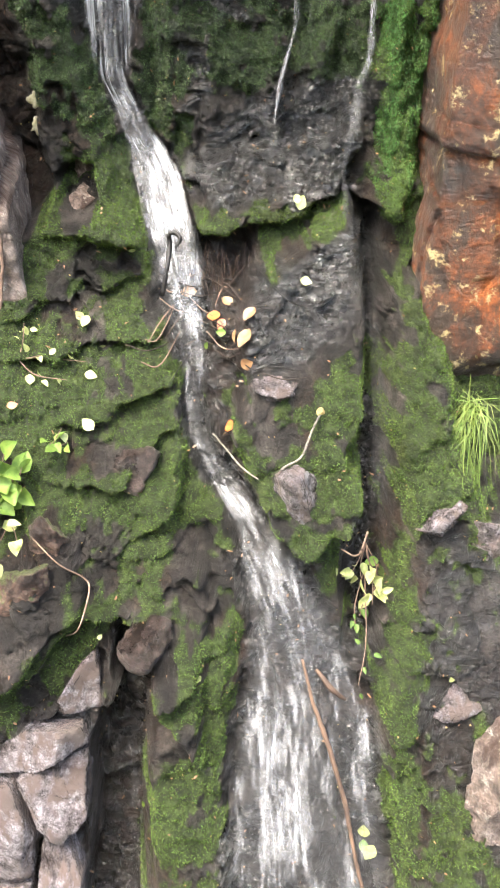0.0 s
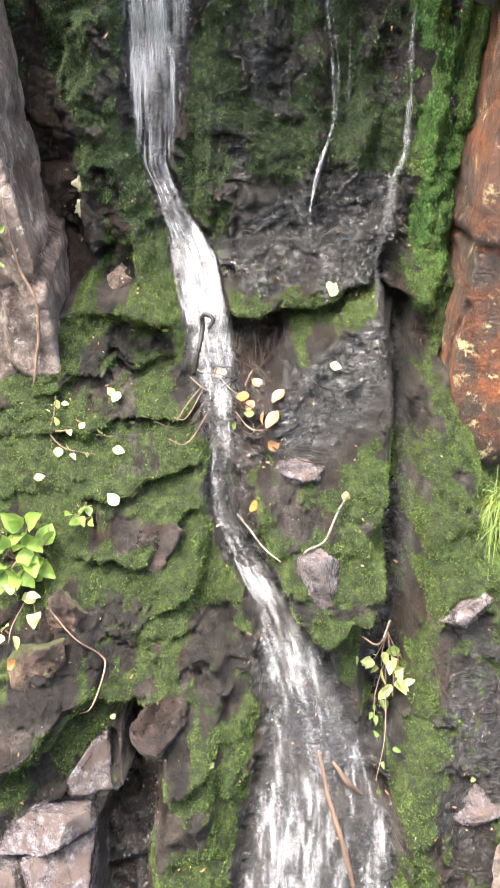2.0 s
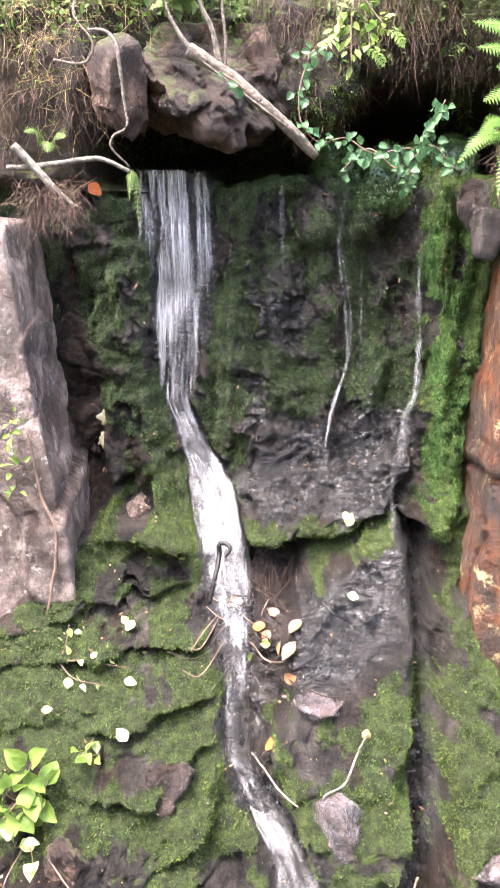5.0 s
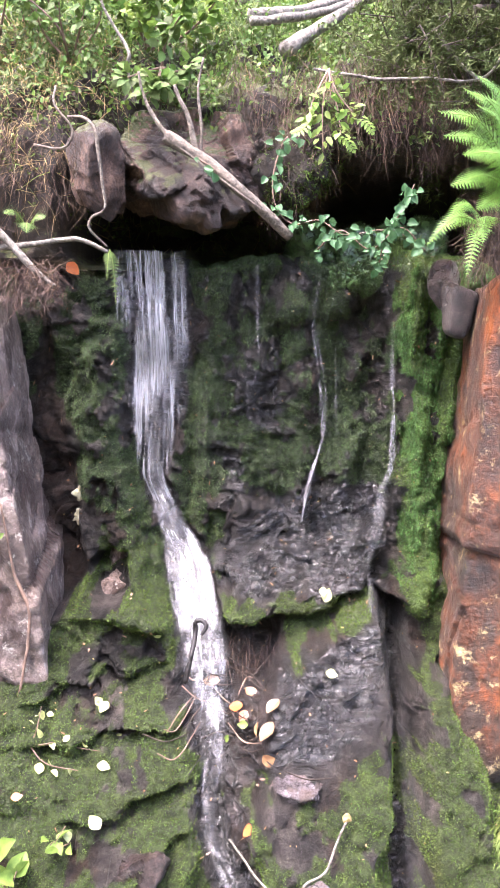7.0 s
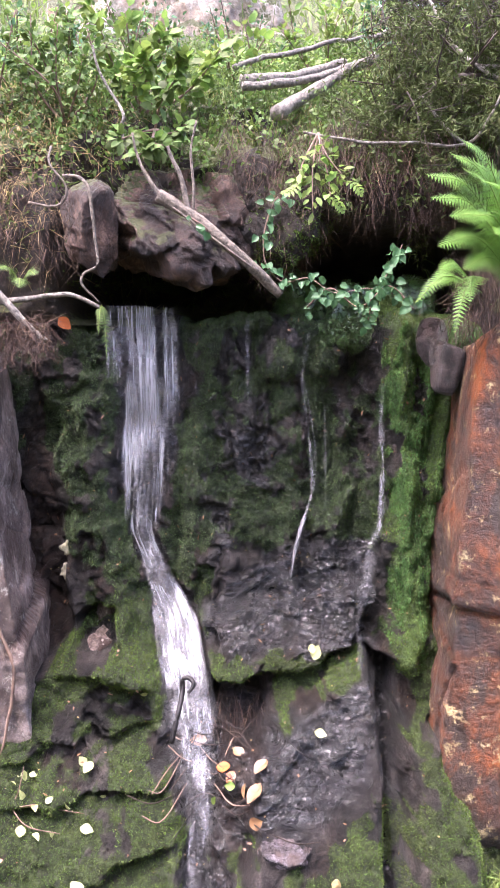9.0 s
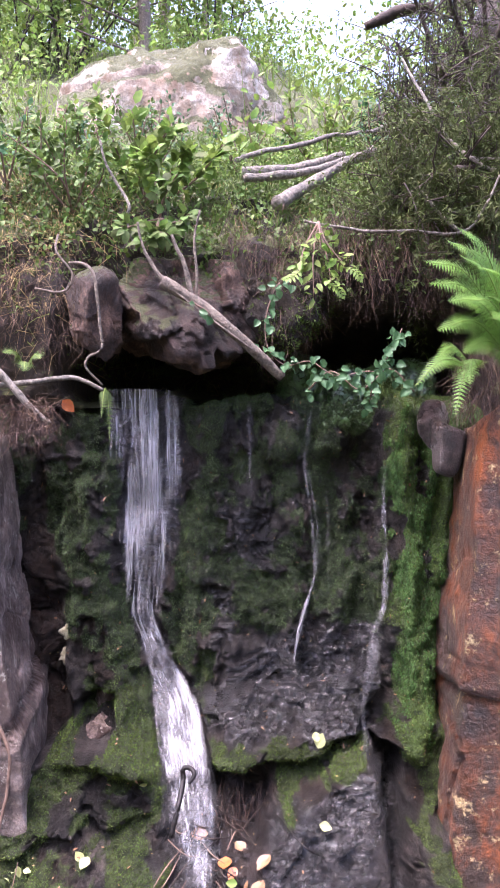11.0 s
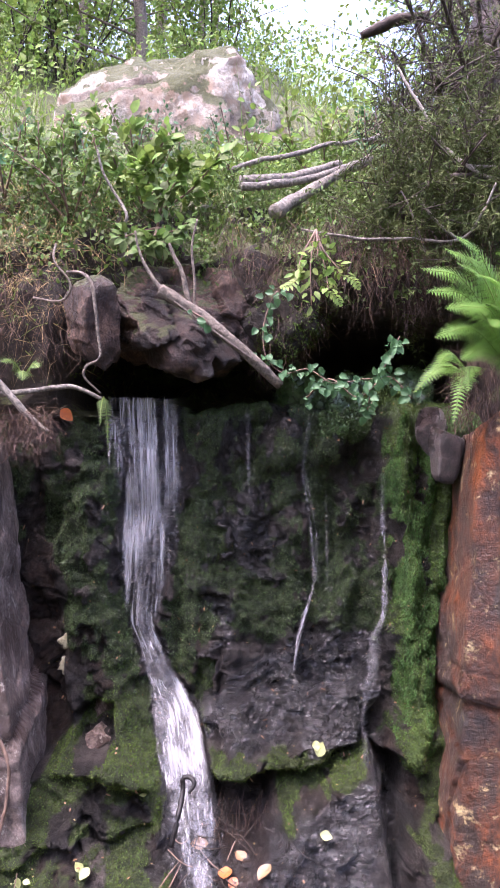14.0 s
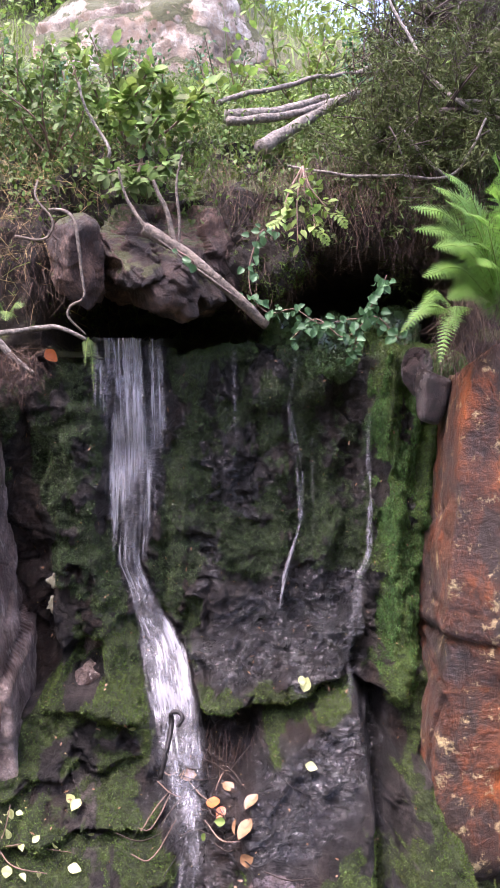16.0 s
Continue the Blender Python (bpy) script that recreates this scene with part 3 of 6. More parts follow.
# ---- the rock face ----
def rock_face():
    fx = np.arange(-0.95, 0.9501, 0.0051)
    side = np.geomspace(0.02, 9, 40)
    xs = np.concatenate([fx[0] - side[::-1], fx, fx[-1] + side])
    zs = np.concatenate([np.linspace(-2.6, -1.0, 20)[:-1], np.arange(-1.0, 1.77, 0.0051)])
    X, Z = np.meshgrid(xs, zs)
    x, z = X.ravel(), Z.ravel()
    y = face_y(x, z)
    # the top edge rounds back into the stream bed
    y = y + 0.35 * sstep(1.70, 1.80, z) ** 2
    moss, wet, rust = face_masks(x, z)
    top = sstep(1.55, 1.765, z)
    lip = np.stack([x * 7, 0 * x, 0 * x], 1)
    me = mesh_of("rock_face", np.stack([x, y, z + top * (0.03 * sstep(-0.2, -0.1, x) + 0.07 * fbm(lip, 3, 33))], 1), grid_faces(len(zs), len(xs)))
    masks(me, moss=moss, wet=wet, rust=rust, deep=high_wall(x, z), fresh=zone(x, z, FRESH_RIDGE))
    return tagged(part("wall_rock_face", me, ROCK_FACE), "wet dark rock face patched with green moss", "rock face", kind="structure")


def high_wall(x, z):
    """Where wet moss is painted darker for the dim upright wall beside the fall."""
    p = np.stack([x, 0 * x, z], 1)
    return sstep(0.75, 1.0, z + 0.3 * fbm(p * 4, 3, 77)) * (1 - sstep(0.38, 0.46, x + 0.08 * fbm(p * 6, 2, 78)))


def face_masks(x, z):
    p = np.stack([x, 0 * x, z], 1)
    left, right = along(FALL_L, z), along(FALL_R, z)
    gap = np.maximum(left - x, x - right)
    stream = 1 - sstep(-0.02, 0.035, gap)
    wet = np.clip(stream + (1 - sstep(0.0, 0.12, gap)) * 0.4, 0, 1)
    wet = np.maximum(wet, 0.45 * sstep(0.85, 1.0, z) * sstep(-0.25, -0.2, x)) * (0.35 + 0.65 * sstep(-0.12, 0.14, fbm(p * 8, 4, 79)))
    wx, wz = x + 0.05 * fbm(p * 9, 3, 181), z + 0.05 * fbm(p * 9, 3, 185)
    # full weight in GULLY and HOLE also makes their rock darker
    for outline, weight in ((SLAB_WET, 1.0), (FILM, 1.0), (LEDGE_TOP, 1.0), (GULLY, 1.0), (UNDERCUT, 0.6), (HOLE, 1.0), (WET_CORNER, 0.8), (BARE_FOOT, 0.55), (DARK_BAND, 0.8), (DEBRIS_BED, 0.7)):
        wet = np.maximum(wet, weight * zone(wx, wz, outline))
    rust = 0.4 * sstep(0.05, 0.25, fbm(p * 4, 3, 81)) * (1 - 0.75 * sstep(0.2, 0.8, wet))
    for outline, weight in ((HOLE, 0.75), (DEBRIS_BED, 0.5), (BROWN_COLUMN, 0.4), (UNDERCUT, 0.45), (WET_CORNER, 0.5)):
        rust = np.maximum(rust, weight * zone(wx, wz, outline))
    return np.clip(moss_level(x, z), 0, 1), wet, rust


rock_face()

# ---- the bank above: stream bed, hollow, overhanging turf and the hillside, and the ground below ----
BANK_OPEN = [(2.80, 1.74), (2.95, 1.765), (3.3, 1.80), (3.5, 1.85), (3.55, 2.0), (3.35, 2.13), (2.95, 2.12), (2.78, 2.10), (2.70, 2.18), (2.72, 2.28), (2.84, 2.40), (3.1, 2.52), (3.6, 2.74), (4.6, 3.2), (7, 4.45), (10, 5.9), (14, 7.7), (22, 9.3), (60, 12), (400, 14)]
BANK_SHUT = [(2.78, 1.74), (2.72, 1.77), (2.71, 1.80), (2.71, 1.84), (2.7, 1.9), (2.68, 1.96), (2.66, 2.02), (2.65, 2.08), (2.66, 2.16), (2.70, 2.26), (2.84, 2.38), (3.1, 2.52), (3.6, 2.74), (4.6, 3.2), (7, 4.45), (10, 5.9), (14, 7.7), (22, 9.3), (60, 12), (400, 14)]


def bank_lines(x):
    """The cross-section of the bank at x: open to the hollow in the middle, shut at the sides."""
    a, b = np.array(BANK_OPEN), np.array(BANK_SHUT)
    k = (sstep(-0.60, -0.5, x) * (1 - sstep(0.62, 0.74, x)))[:, None, None]
    return a[None] * k + b[None] * (1 - k)


def dip(x, y):
    """How much lower the far slope lies where the wood opens to the sky."""
    return 0.11 * np.maximum(y - 5.5, 0) * sstep(0.0, 0.07, x / np.maximum(y, 1)) * (1 - sstep(30, 80, y))


def bank():
    xs = np.concatenate([-np.geomspace(300, 1.3, 34), np.arange(-1.27, 1.28, 0.02), np.geomspace(1.3, 300, 34)])
    t = np.concatenate([np.linspace(0, 12, 150)[:-1], np.linspace(12, 19, 90)])
    lines = bank_lines(xs)
    at = np.arange(20)
    yz = np.stack([np.stack([np.interp(t, at, line[:, 0]), np.interp(t, at, line[:, 1])], 1) for line in lines], 1)
    x = np.repeat(xs[None], len(t), 0)
    p = np.stack([x, yz[..., 0], yz[..., 1]], -1).reshape(-1, 3)
    grow = np.clip((p[:, 1] - 2.6) * 0.12, 0.05, 0.9)
    off = fbm(p * 5, 4, 91) * 0.09 * (1 - sstep(6, 12, p[:, 1])) + fbm(p * 0.35, 3, 95) * grow
    p[:, 2] += off * sstep(0.4, 1.6, np.repeat(t, len(xs)))
    p[:, 1] += 0.10 * fbm(p * 6, 3, 93) * (1 - sstep(13, 15, np.repeat(t, len(xs))))
    p[:, 2] -= dip(p[:, 0], p[:, 1])
    me = mesh_of("ground_hillside", p, grid_faces(len(t), len(xs)))
    return tagged(part("ground_hillside", me, SOIL), "dark peaty hillside grown over with moss and heath", "ground", kind="structure")


bank()


def lower_ground():
    xs = np.concatenate([-np.geomspace(300, 1.2, 30), np.linspace(-1.1, 1.1, 40), np.geomspace(1.2, 300, 30)])
    ys = np.concatenate([-np.geomspace(300, 0.5, 30), np.linspace(-0.4, 1.5, 40)])
    X, Yg = np.meshgrid(xs, ys)
    x, y = X.ravel(), Yg.ravel()
    z = -1.15 + 1.1 * (1 - sstep(-0.1, 0.9, y)) + 0.2 * fbm(np.stack([x * 2, y * 2, 0 * x], 1), 4, 14)
    # added unseen rise behind the camera, to block low sky light
    z = z + 9.0 * sstep(1.2, 13, -y) + 0.12 * np.clip(-y - 1.5, 0, 10) * fbm(np.stack([x * 0.6, y * 0.6, 0 * x], 1), 3, 15)
    me = mesh_of("ground", np.stack([x, y, z], 1), grid_faces(len(ys), len(xs)))
    return tagged(part("ground", me, GROUND), "unseen ground below, with an added rise that blocks low sky", "ground", kind="structure")


lower_ground()

# ---- large rocks ----
def standing_stone(name, outline, front, back, cuts, material, seed, level=6, sharp=90, rough=0.03, beds=0.0, blocks=0.05, lean=0.0, **tags):
    """A stone with a given outline in x, z, between two depths, leaning back, with further faces cut off it."""
    o = np.array(outline, float)
    o[:, 1] = o[:, 1].mean() + (o[:, 1] - o[:, 1].mean()) / math.cos(radians(lean))
    c, y = (o.min(0) + o.max(0)) / 2, (front + back) / 2
    s = np.abs(o - c).max()
    planes = [(0, -1, 0, (y - front) / s), (0, 1, 0, (back - y) / s)]
    for a, b in zip(o, np.roll(o, -1, 0)):
        n = np.array([b[1] - a[1], a[0] - b[0]]) / np.hypot(*(b - a))
        d = n @ (a - c) / s
        planes.append((n[0] * np.sign(d), 0, n[1] * np.sign(d), abs(d)))
    return rock(name, (c[0], y, c[1]), (s, s, s), planes + cuts, material, seed, level, sharp, rough, (-lean, 0, 0), beds=beds, blocks=blocks, **tags)


standing_stone("rock_pillar", [(-1.1, 1.67), (-0.70, 1.65), (-0.675, 1.5), (-0.615, 1.1), (-0.58, 0.8), (-0.535, 0.55), (-0.74, 0.475), (-1.1, 0.42)], 2.34, 2.74, [(-0.12, -1, 0.06, 0.36), (0.55, -1, 0.1, 0.46), (-0.1, -0.5, 1, 0.93)], PILLAR, 3, 7, 140, 0.03, 0.02, 0.075,
               label="upright grey-brown rock pillar with lichen spots", category="rock")
standing_stone("rust_rock", [(1.35, 1.80), (0.70, 1.77), (0.61, 1.68), (0.592, 1.45), (0.565, 1.1), (0.54, 0.76), (0.553, 0.56), (0.71, 0.16), (0.80, 0.02), (1.35, 0.0)], 2.24, 2.78, [(-0.25, -1, 0.02, 0.33), (-0.9, -1, 0.15, 0.5), (0.1, -1, -0.4, 0.42), (-0.1, -1, 0.6, 0.72)], ORANGE, 6, 7, 90, 0.045, 0.02, 0.045,
               label="tall rock slab stained rust orange by the water", category="rock")
rock("overhanging_boulder", (-0.235, 2.84, 2.05), (0.205, 0.27, 0.145), [(-1, -0.2, 0.1, 0.93), (1, 0.2, 0.1, 0.95), (-0.15, -1, 0.3, 0.84), (0.5, -1, 0.1, 1.0), (0.05, 0.3, -1, 0.98), (-0.6, 0.1, -1, 1.2), (0.7, 0.1, -1, 1.15), (0, 0, 1, 0.95), (0.6, -0.7, 0.5, 1.2), (-0.5, -0.9, 0.9, 1.2), (-0.9, -0.6, -0.5, 0.98), (0, 1, 0, 1)], BROWN_ROCK, 8, 6, 50, 0.17, beds=0.04, blocks=0.17,
     label="brown boulder overhanging the head of the fall", category="boulder")
rock("jammed_stone", (-0.472, 2.63, 1.995), (0.066, 0.085, 0.095), chipped(21, 14, 0.8, 1.0), BROWN_ROCK, 9, 5, 60, 0.12, beds=0.03, blocks=0.14, turn=(8, 12, 20),
     label="angular brown stone wedged beside the overhanging boulder", category="stone")
standing_stone("granite_boulder", [(-1.15, 3.64), (-1.06, 3.74), (-0.62, 3.94), (-0.17, 3.945), (0.06, 3.76), (0.17, 3.58), (0.22, 3.36), (-0.2, 3.15), (-1.12, 3.2)], 4.75, 6.0, [(-0.1, -1, 0.9, 0.8), (0.25, -1, 0.35, 0.9), (-0.8, -1, 0.4, 0.98), (0.9, -1, 0.2, 0.9), (0, -0.6, -1, 0.75)], PALE_ROCK, 12, 6, 50, 0.10, 0.0, 0.07,
     label="big pale pink boulder with moss on its crown", category="boulder")

rock("turf_lump", (0.03, 2.85, 2.11), (0.21, 0.2, 0.155), chipped(23, 12, 0.8, 1.05), SOIL, 23, 5, 12, 0.3, blocks=0.1,
     label="dark lump of peaty turf hanging beside the boulder", category="turf")

# ---- water ----
def water_sheet(name, zs, lefts, rights, out, foam, material, parent, n=120, across=22, seed=0, lift=0.0):
    """A skin of water that lies over the rock between two edges."""
    zz = np.linspace(zs[0], zs[-1], n)
    order = np.argsort(zs)
    soft = np.hanning(13) / np.hanning(13).sum()
    ease = lambda v: np.convolve(np.pad(np.interp(zz, np.array(zs)[order], np.array(v)[order]), 6, mode="edge"), soft, "valid")
    l, r = ease(lefts), ease(rights)
    fo = np.interp(zz, np.array(zs)[order], np.array(foam)[order])
    u = np.linspace(0, 1, across)
    edge = 0.012 * fbm(np.stack([zz * 14, 0 * zz, 0 * zz + seed], 1), 3, 3)
    x = (l - edge)[:, None] * (1 - u) + (r + edge)[:, None] * u
    z = np.repeat(zz[:, None], across, 1)
    base = face_y(x.ravel(), z.ravel(), False).reshape(x.shape)
    k = 5
    pad = np.pad(base, ((k, k), (0, 0)), mode="edge")
    base = np.min([pad[i:i + n] for i in range(2 * k + 1)], 0) * 0.6 + np.mean([pad[i:i + n] for i in range(2 * k + 1)], 0) * 0.4
    base = base * 0.35 + base.min(1, keepdims=True) * 0.3 + base.mean(1, keepdims=True) * 0.35
    p = np.stack([x.ravel() * 13, 0 * x.ravel() + seed, z.ravel() * 5], 1)
    y = base - out - 0.02 * np.sin(np.pi * u)[None] - 0.02 * fbm(p, 3, seed).reshape(x.shape)
    me = mesh_of(name, np.stack([x, y, z + lift], -1).reshape(-1, 3), grid_faces(n, across))
    uv = me.uv_layers.new(name="flow")
    UV = np.stack([x - (l + r)[:, None] / 2 + 0.5, z], -1).reshape(-1, 2)
    loops = np.empty(len(me.loops), np.int32)
    me.loops.foreach_get("vertex_index", loops)
    uv.data.foreach_set("uv", UV[loops].ravel())
    side = np.minimum(u, 1 - u) * 2
    vary = (0.34 if across > 22 else 0.14) * fbm(np.stack([x.ravel() * 16, 0 * x.ravel() + seed, z.ravel() * 5], 1), 3, seed + 2).reshape(x.shape)
    masks(me, foam=(fo[:, None] + vary - 0.25 * (1 - sstep(0, 0.3 if across < 30 else 0.14, side))[None]).ravel())
    return part(name, me, material, parent)


waterfall = thing("waterfall", (0, 0, 0), "small white waterfall sliding down the mossy rock face", "waterfall")
FZ = FALL_Z
water_sheet("falling_sheet", FZ[:4] + [1.06, 0.98], [v - d for v, d in zip(FALL_L, (0.03, 0.03, 0.025, 0.01))] + [-0.318, -0.286], [v + d for v, d in zip(FALL_R, (0.03, 0.025, 0.02, 0.01))] + [-0.24, -0.199], 0.02, [0.5, 0.56, 0.54, 0.56, 0.62, 0.1], FALL_WATER, waterfall, 90, 20, 1)
water_sheet("falling_veil", FZ[:4], [v + 0.012 for v in FALL_L[:4]], [v - 0.006 for v in FALL_R[:4]], 0.045, [0.4, 0.46, 0.46, 0.46], FALL_WATER, waterfall, 80, 18, 5)
water_sheet("sliding_chute", [1.14, 1.06, 0.98, 0.86, 0.75, 0.62], [-0.345, -0.318, -0.286, -0.243, -0.222, -0.19], [-0.275, -0.24, -0.199, -0.115, -0.075, -0.05], 0.03, [0.1, 0.58, 0.62, 0.6, 0.57, 0.5], CASCADE_WATER, waterfall, 70, 24, 2)
water_sheet("middle_run", FZ[6:13], FALL_L[6:13], FALL_R[6:13], 0.02, [0.52, 0.42, 0.38, 0.42, 0.36, 0.42, 0.46], CASCADE_WATER, waterfall, 90, 18, 3)
water_sheet("lower_cascade", FZ[11:], FALL_L[11:], FALL_R[11:], 0.03, [0.46, 0.42, 0.36, 0.39, 0.45, 0.43, 0.42], CASCADE_WATER, waterfall, 120, 40, 4)
water_sheet("lower_cascade_spray", FZ[13:], [v + 0.02 for v in FALL_L[13:]], [v - 0.02 for v in FALL_R[13:]], 0.055, [0.22, 0.28, 0.36, 0.36, 0.34], CASCADE_WATER, waterfall, 100, 36, 6)
water_sheet("thin_stream", [1.75, 1.59, 1.41, 1.255, 1.116, 1.0], [0.178, 0.16, 0.192, 0.211, 0.162, 0.142], [0.186, 0.17, 0.202, 0.222, 0.18, 0.16], 0.02, [0.3, 0.46, 0.5, 0.46, 0.56, 0.5], TRICKLE_WATER, waterfall, 90, 6, 7)
water_sheet("side_stream", [1.6, 1.485, 1.31, 1.157, 1.09, 0.93, 0.8], [0.407, 0.408, 0.414, 0.408, 0.368, 0.33, 0.335], [0.415, 0.42, 0.426, 0.42, 0.395, 0.36, 0.36], 0.02, [0.3, 0.46, 0.5, 0.48, 0.36, 0.3, 0.15], TRICKLE_WATER, waterfall, 90, 8, 8)
water_sheet("gully_stream", [0.74, 0.6, 0.4, 0.2, 0.05], [0.42, 0.415, 0.41, 0.415, 0.39], [0.455, 0.455, 0.46, 0.47, 0.45], 0.015, [0.0, 0.06, 0.18, 0.16, 0.06], TRICKLE_WATER, waterfall, 60, 10, 11)
water_sheet("upper_trickle", [1.77, 1.66, 1.5], [-0.015, -0.01, 0.0], [0.0, 0.005, 0.012], 0.02, [0.3, 0.36, 0.3], TRICKLE_WATER, waterfall, 40, 4, 12)
water_sheet("thin_strand", [1.6, 1.5, 1.4, 1.3], [0.168, 0.19, 0.212, 0.216], [0.174, 0.196, 0.217, 0.222], 0.02, [0.3, 0.45, 0.4, 0.3], TRICKLE_WATER, waterfall, 50, 4, 14)
water_sheet("thin_strand", [1.55, 1.4, 1.2], [0.238, 0.244, 0.25], [0.242, 0.248, 0.255], 0.02, [0.25, 0.35, 0.25], TRICKLE_WATER, waterfall, 50, 4, 15)
xs, ys = np.meshgrid(np.linspace(-0.5, 0.4, 30), np.linspace(2.86, 3.45, 24))
pool = np.stack([xs, ys, 1.768 + 0.004 * fbm(np.stack([xs.ravel() * 20, ys.ravel() * 20, 0 * ys.ravel()], 1), 3, 2).reshape(xs.shape)], -1).reshape(-1, 3)
tagged(part("water", (pool, grid_faces(24, 30)), CLEAR_WATER), "dark clear stream water in the hollow", "water", kind="structure")


# ---- growth: leaves, blades and where they stand ----
rng = np.random.default_rng(4)


def unit(v):
    return v / (np.linalg.norm(v, axis=-1, keepdims=True) + 1e-9)


def leaf_mesh(base, d, up, length, width, fold=0.25, droop=0.15):
    """Pointed, folded leaves, one at each row."""
    base, d, up = np.atleast_2d(base), unit(np.atleast_2d(np.asarray(d, float))), np.atleast_2d(np.asarray(up, float))
    n = len(base)
    length, width = np.broadcast_to(length, n)[:, None], np.broadcast_to(width, n)[:, None]
    side = unit(np.cross(d, up))
    nrm = np.cross(side, d)
    rows = []
    for t, s in ((0, 0), (0.3, -0.46), (0.3, 0), (0.3, 0.46), (0.68, -0.4), (0.68, 0), (0.68, 0.4), (1, 0)):
        rows.append(base + d * length * t + side * width * s + nrm * (fold * abs(s) * width - droop * length * t * t))
    v = np.stack(rows, 1).reshape(-1, 3)
    f = np.array([(0, 2, 1), (0, 3, 2), (1, 2, 5), (1, 5, 4), (2, 3, 6), (2, 6, 5), (4, 5, 7), (5, 6, 7)])
    return v, (np.arange(n)[:, None, None] * 8 + f[None]).reshape(-1, 3)


def broad_leaf(base, d, up, length, width):
    """One round-toothed leaf with a stalk end, cupped along its rib."""
    d, up = unit(np.asarray(d, float)), np.asarray(up, float)
    side = unit(np.cross(d, up))
    nrm = np.cross(side, d)
    v = []
    for k, (t, w) in enumerate(((0, 0.08), (0.06, 0.5), (0.2, 0.92), (0.4, 1.0), (0.6, 0.84), (0.78, 0.56), (0.91, 0.26), (1, 0.02))):
        for u in (-1, -0.5, 0, 0.5, 1):
            tooth = 1 + (0.05 * (-1) ** k if abs(u) == 1 else 0)
            v.append(base + d * length * t + side * (u * w * tooth * width / 2) + nrm * (0.22 * u * u * w * width - 0.2 * length * t * t))
    return np.array(v), grid_faces(8, 5)


def blade_mesh(base, d, length, width, sag, crook=0.03):
    """Grass blades or root hairs that taper and bend down."""
    n = len(base)
    d = unit(d)
    length, width = np.broadcast_to(length, n)[:, None], np.broadcast_to(width, n)[:, None]
    sag = np.broadcast_to(sag, n)[:, None]
    side = unit(np.cross(d, rng.normal(size=(n, 3))))
    mid, tip = base + d * length * 0.55, base + d * length
    mid = mid - [0, 0, 1] * sag * length * 0.3 + rng.normal(size=(n, 3)) * length * crook
    tip = tip - [0, 0, 1] * sag * length
    v = np.stack([base - side * width / 2, base + side * width / 2, mid - side * width * 0.4, mid + side * width * 0.4, tip], 1).reshape(-1, 3)
    f = np.array([(0, 1, 3), (0, 3, 2), (2, 3, 4)])
    return v, (np.arange(n)[:, None, None] * 5 + f[None]).reshape(-1, 3)


def chips(base, nrm, length, width, count=3, spread=0.9):
    """Tufts of short pointed leaflets."""
    base, nrm = np.repeat(base, count, 0), np.repeat(nrm, count, 0)
    n = len(base)
    d = unit(nrm + spread * rng.normal(size=(n, 3)))
    side = unit(np.cross(d, rng.normal(size=(n, 3))))
    length = np.repeat(np.broadcast_to(length, n // count), count)[:, None] * rng.uniform(0.6, 1.2, (n, 1))
    v = np.stack([base - side * width / 2 - nrm * 0.002, base + side * width / 2 - nrm * 0.002, base + d * length], 1).reshape(-1, 3)
    return v, np.arange(3 * n).reshape(-1, 3)


def joined(*pieces):
    verts, faces, n = [], [], 0
    for v, f in pieces:
        verts.append(v)
        faces.append(np.asarray(f) + n)
        n += len(v)
    return np.concatenate(verts), np.concatenate(faces)


def sample(ob, count, keep=None, mask=None):
    """Random points of a mesh and its normals there; keep weighs places, mask names a mask of the mesh."""
    me = ob.data
    co = np.empty(len(me.vertices) * 3)
    me.vertices.foreach_get("co", co)
    m = np.array(ob.matrix_basis)
    co = co.reshape(-1, 3) @ m[:3, :3].T + m[:3, 3]
    me.calc_loop_triangles()
    tri = np.empty(len(me.loop_triangles) * 3, np.int32)
    me.loop_triangles.foreach_get("vertices", tri)
    tri = tri.reshape(-1, 3)
    a, b, c = co[tri[:, 0]], co[tri[:, 1]], co[tri[:, 2]]
    cr = np.cross(b - a, c - a)
    w = np.linalg.norm(cr, axis=1)
    nrm = cr / (w[:, None] + 1e-12)
    mid = (a + b + c) / 3
    if keep is not None:
        w = w * np.maximum(keep(mid, nrm), 0)
    if mask:
        values = np.empty(len(me.vertices), np.float32)
        me.attributes[mask].data.foreach_get("value", values)
        w = w * sstep(0.42, 0.6, values[tri].mean(1))
    pick = rng.choice(len(tri), count, p=w / w.sum())
    r1, r2 = np.sqrt(rng.random(count))[:, None], rng.random(count)[:, None]
    return a[pick] * (1 - r1) + b[pick] * r1 * (1 - r2) + c[pick] * r1 * r2, nrm[pick]


def growth(name, data, material, label, category):
    return tagged(part(name, data, material), label, category, kind="stuff")


def between(v, a, b, soft=0.05):
    return sstep(a - soft, a + soft, v) * (1 - sstep(b - soft, b + soft, v))


FACE, BANK = bpy.data.objects["wall_rock_face"], bpy.data.objects["ground_hillside"]


def toward_eye(nrm):
    """Normals of the face, turned out of the rock."""
    return nrm * np.where(nrm[:, 1:2] > 0, -1, 1)


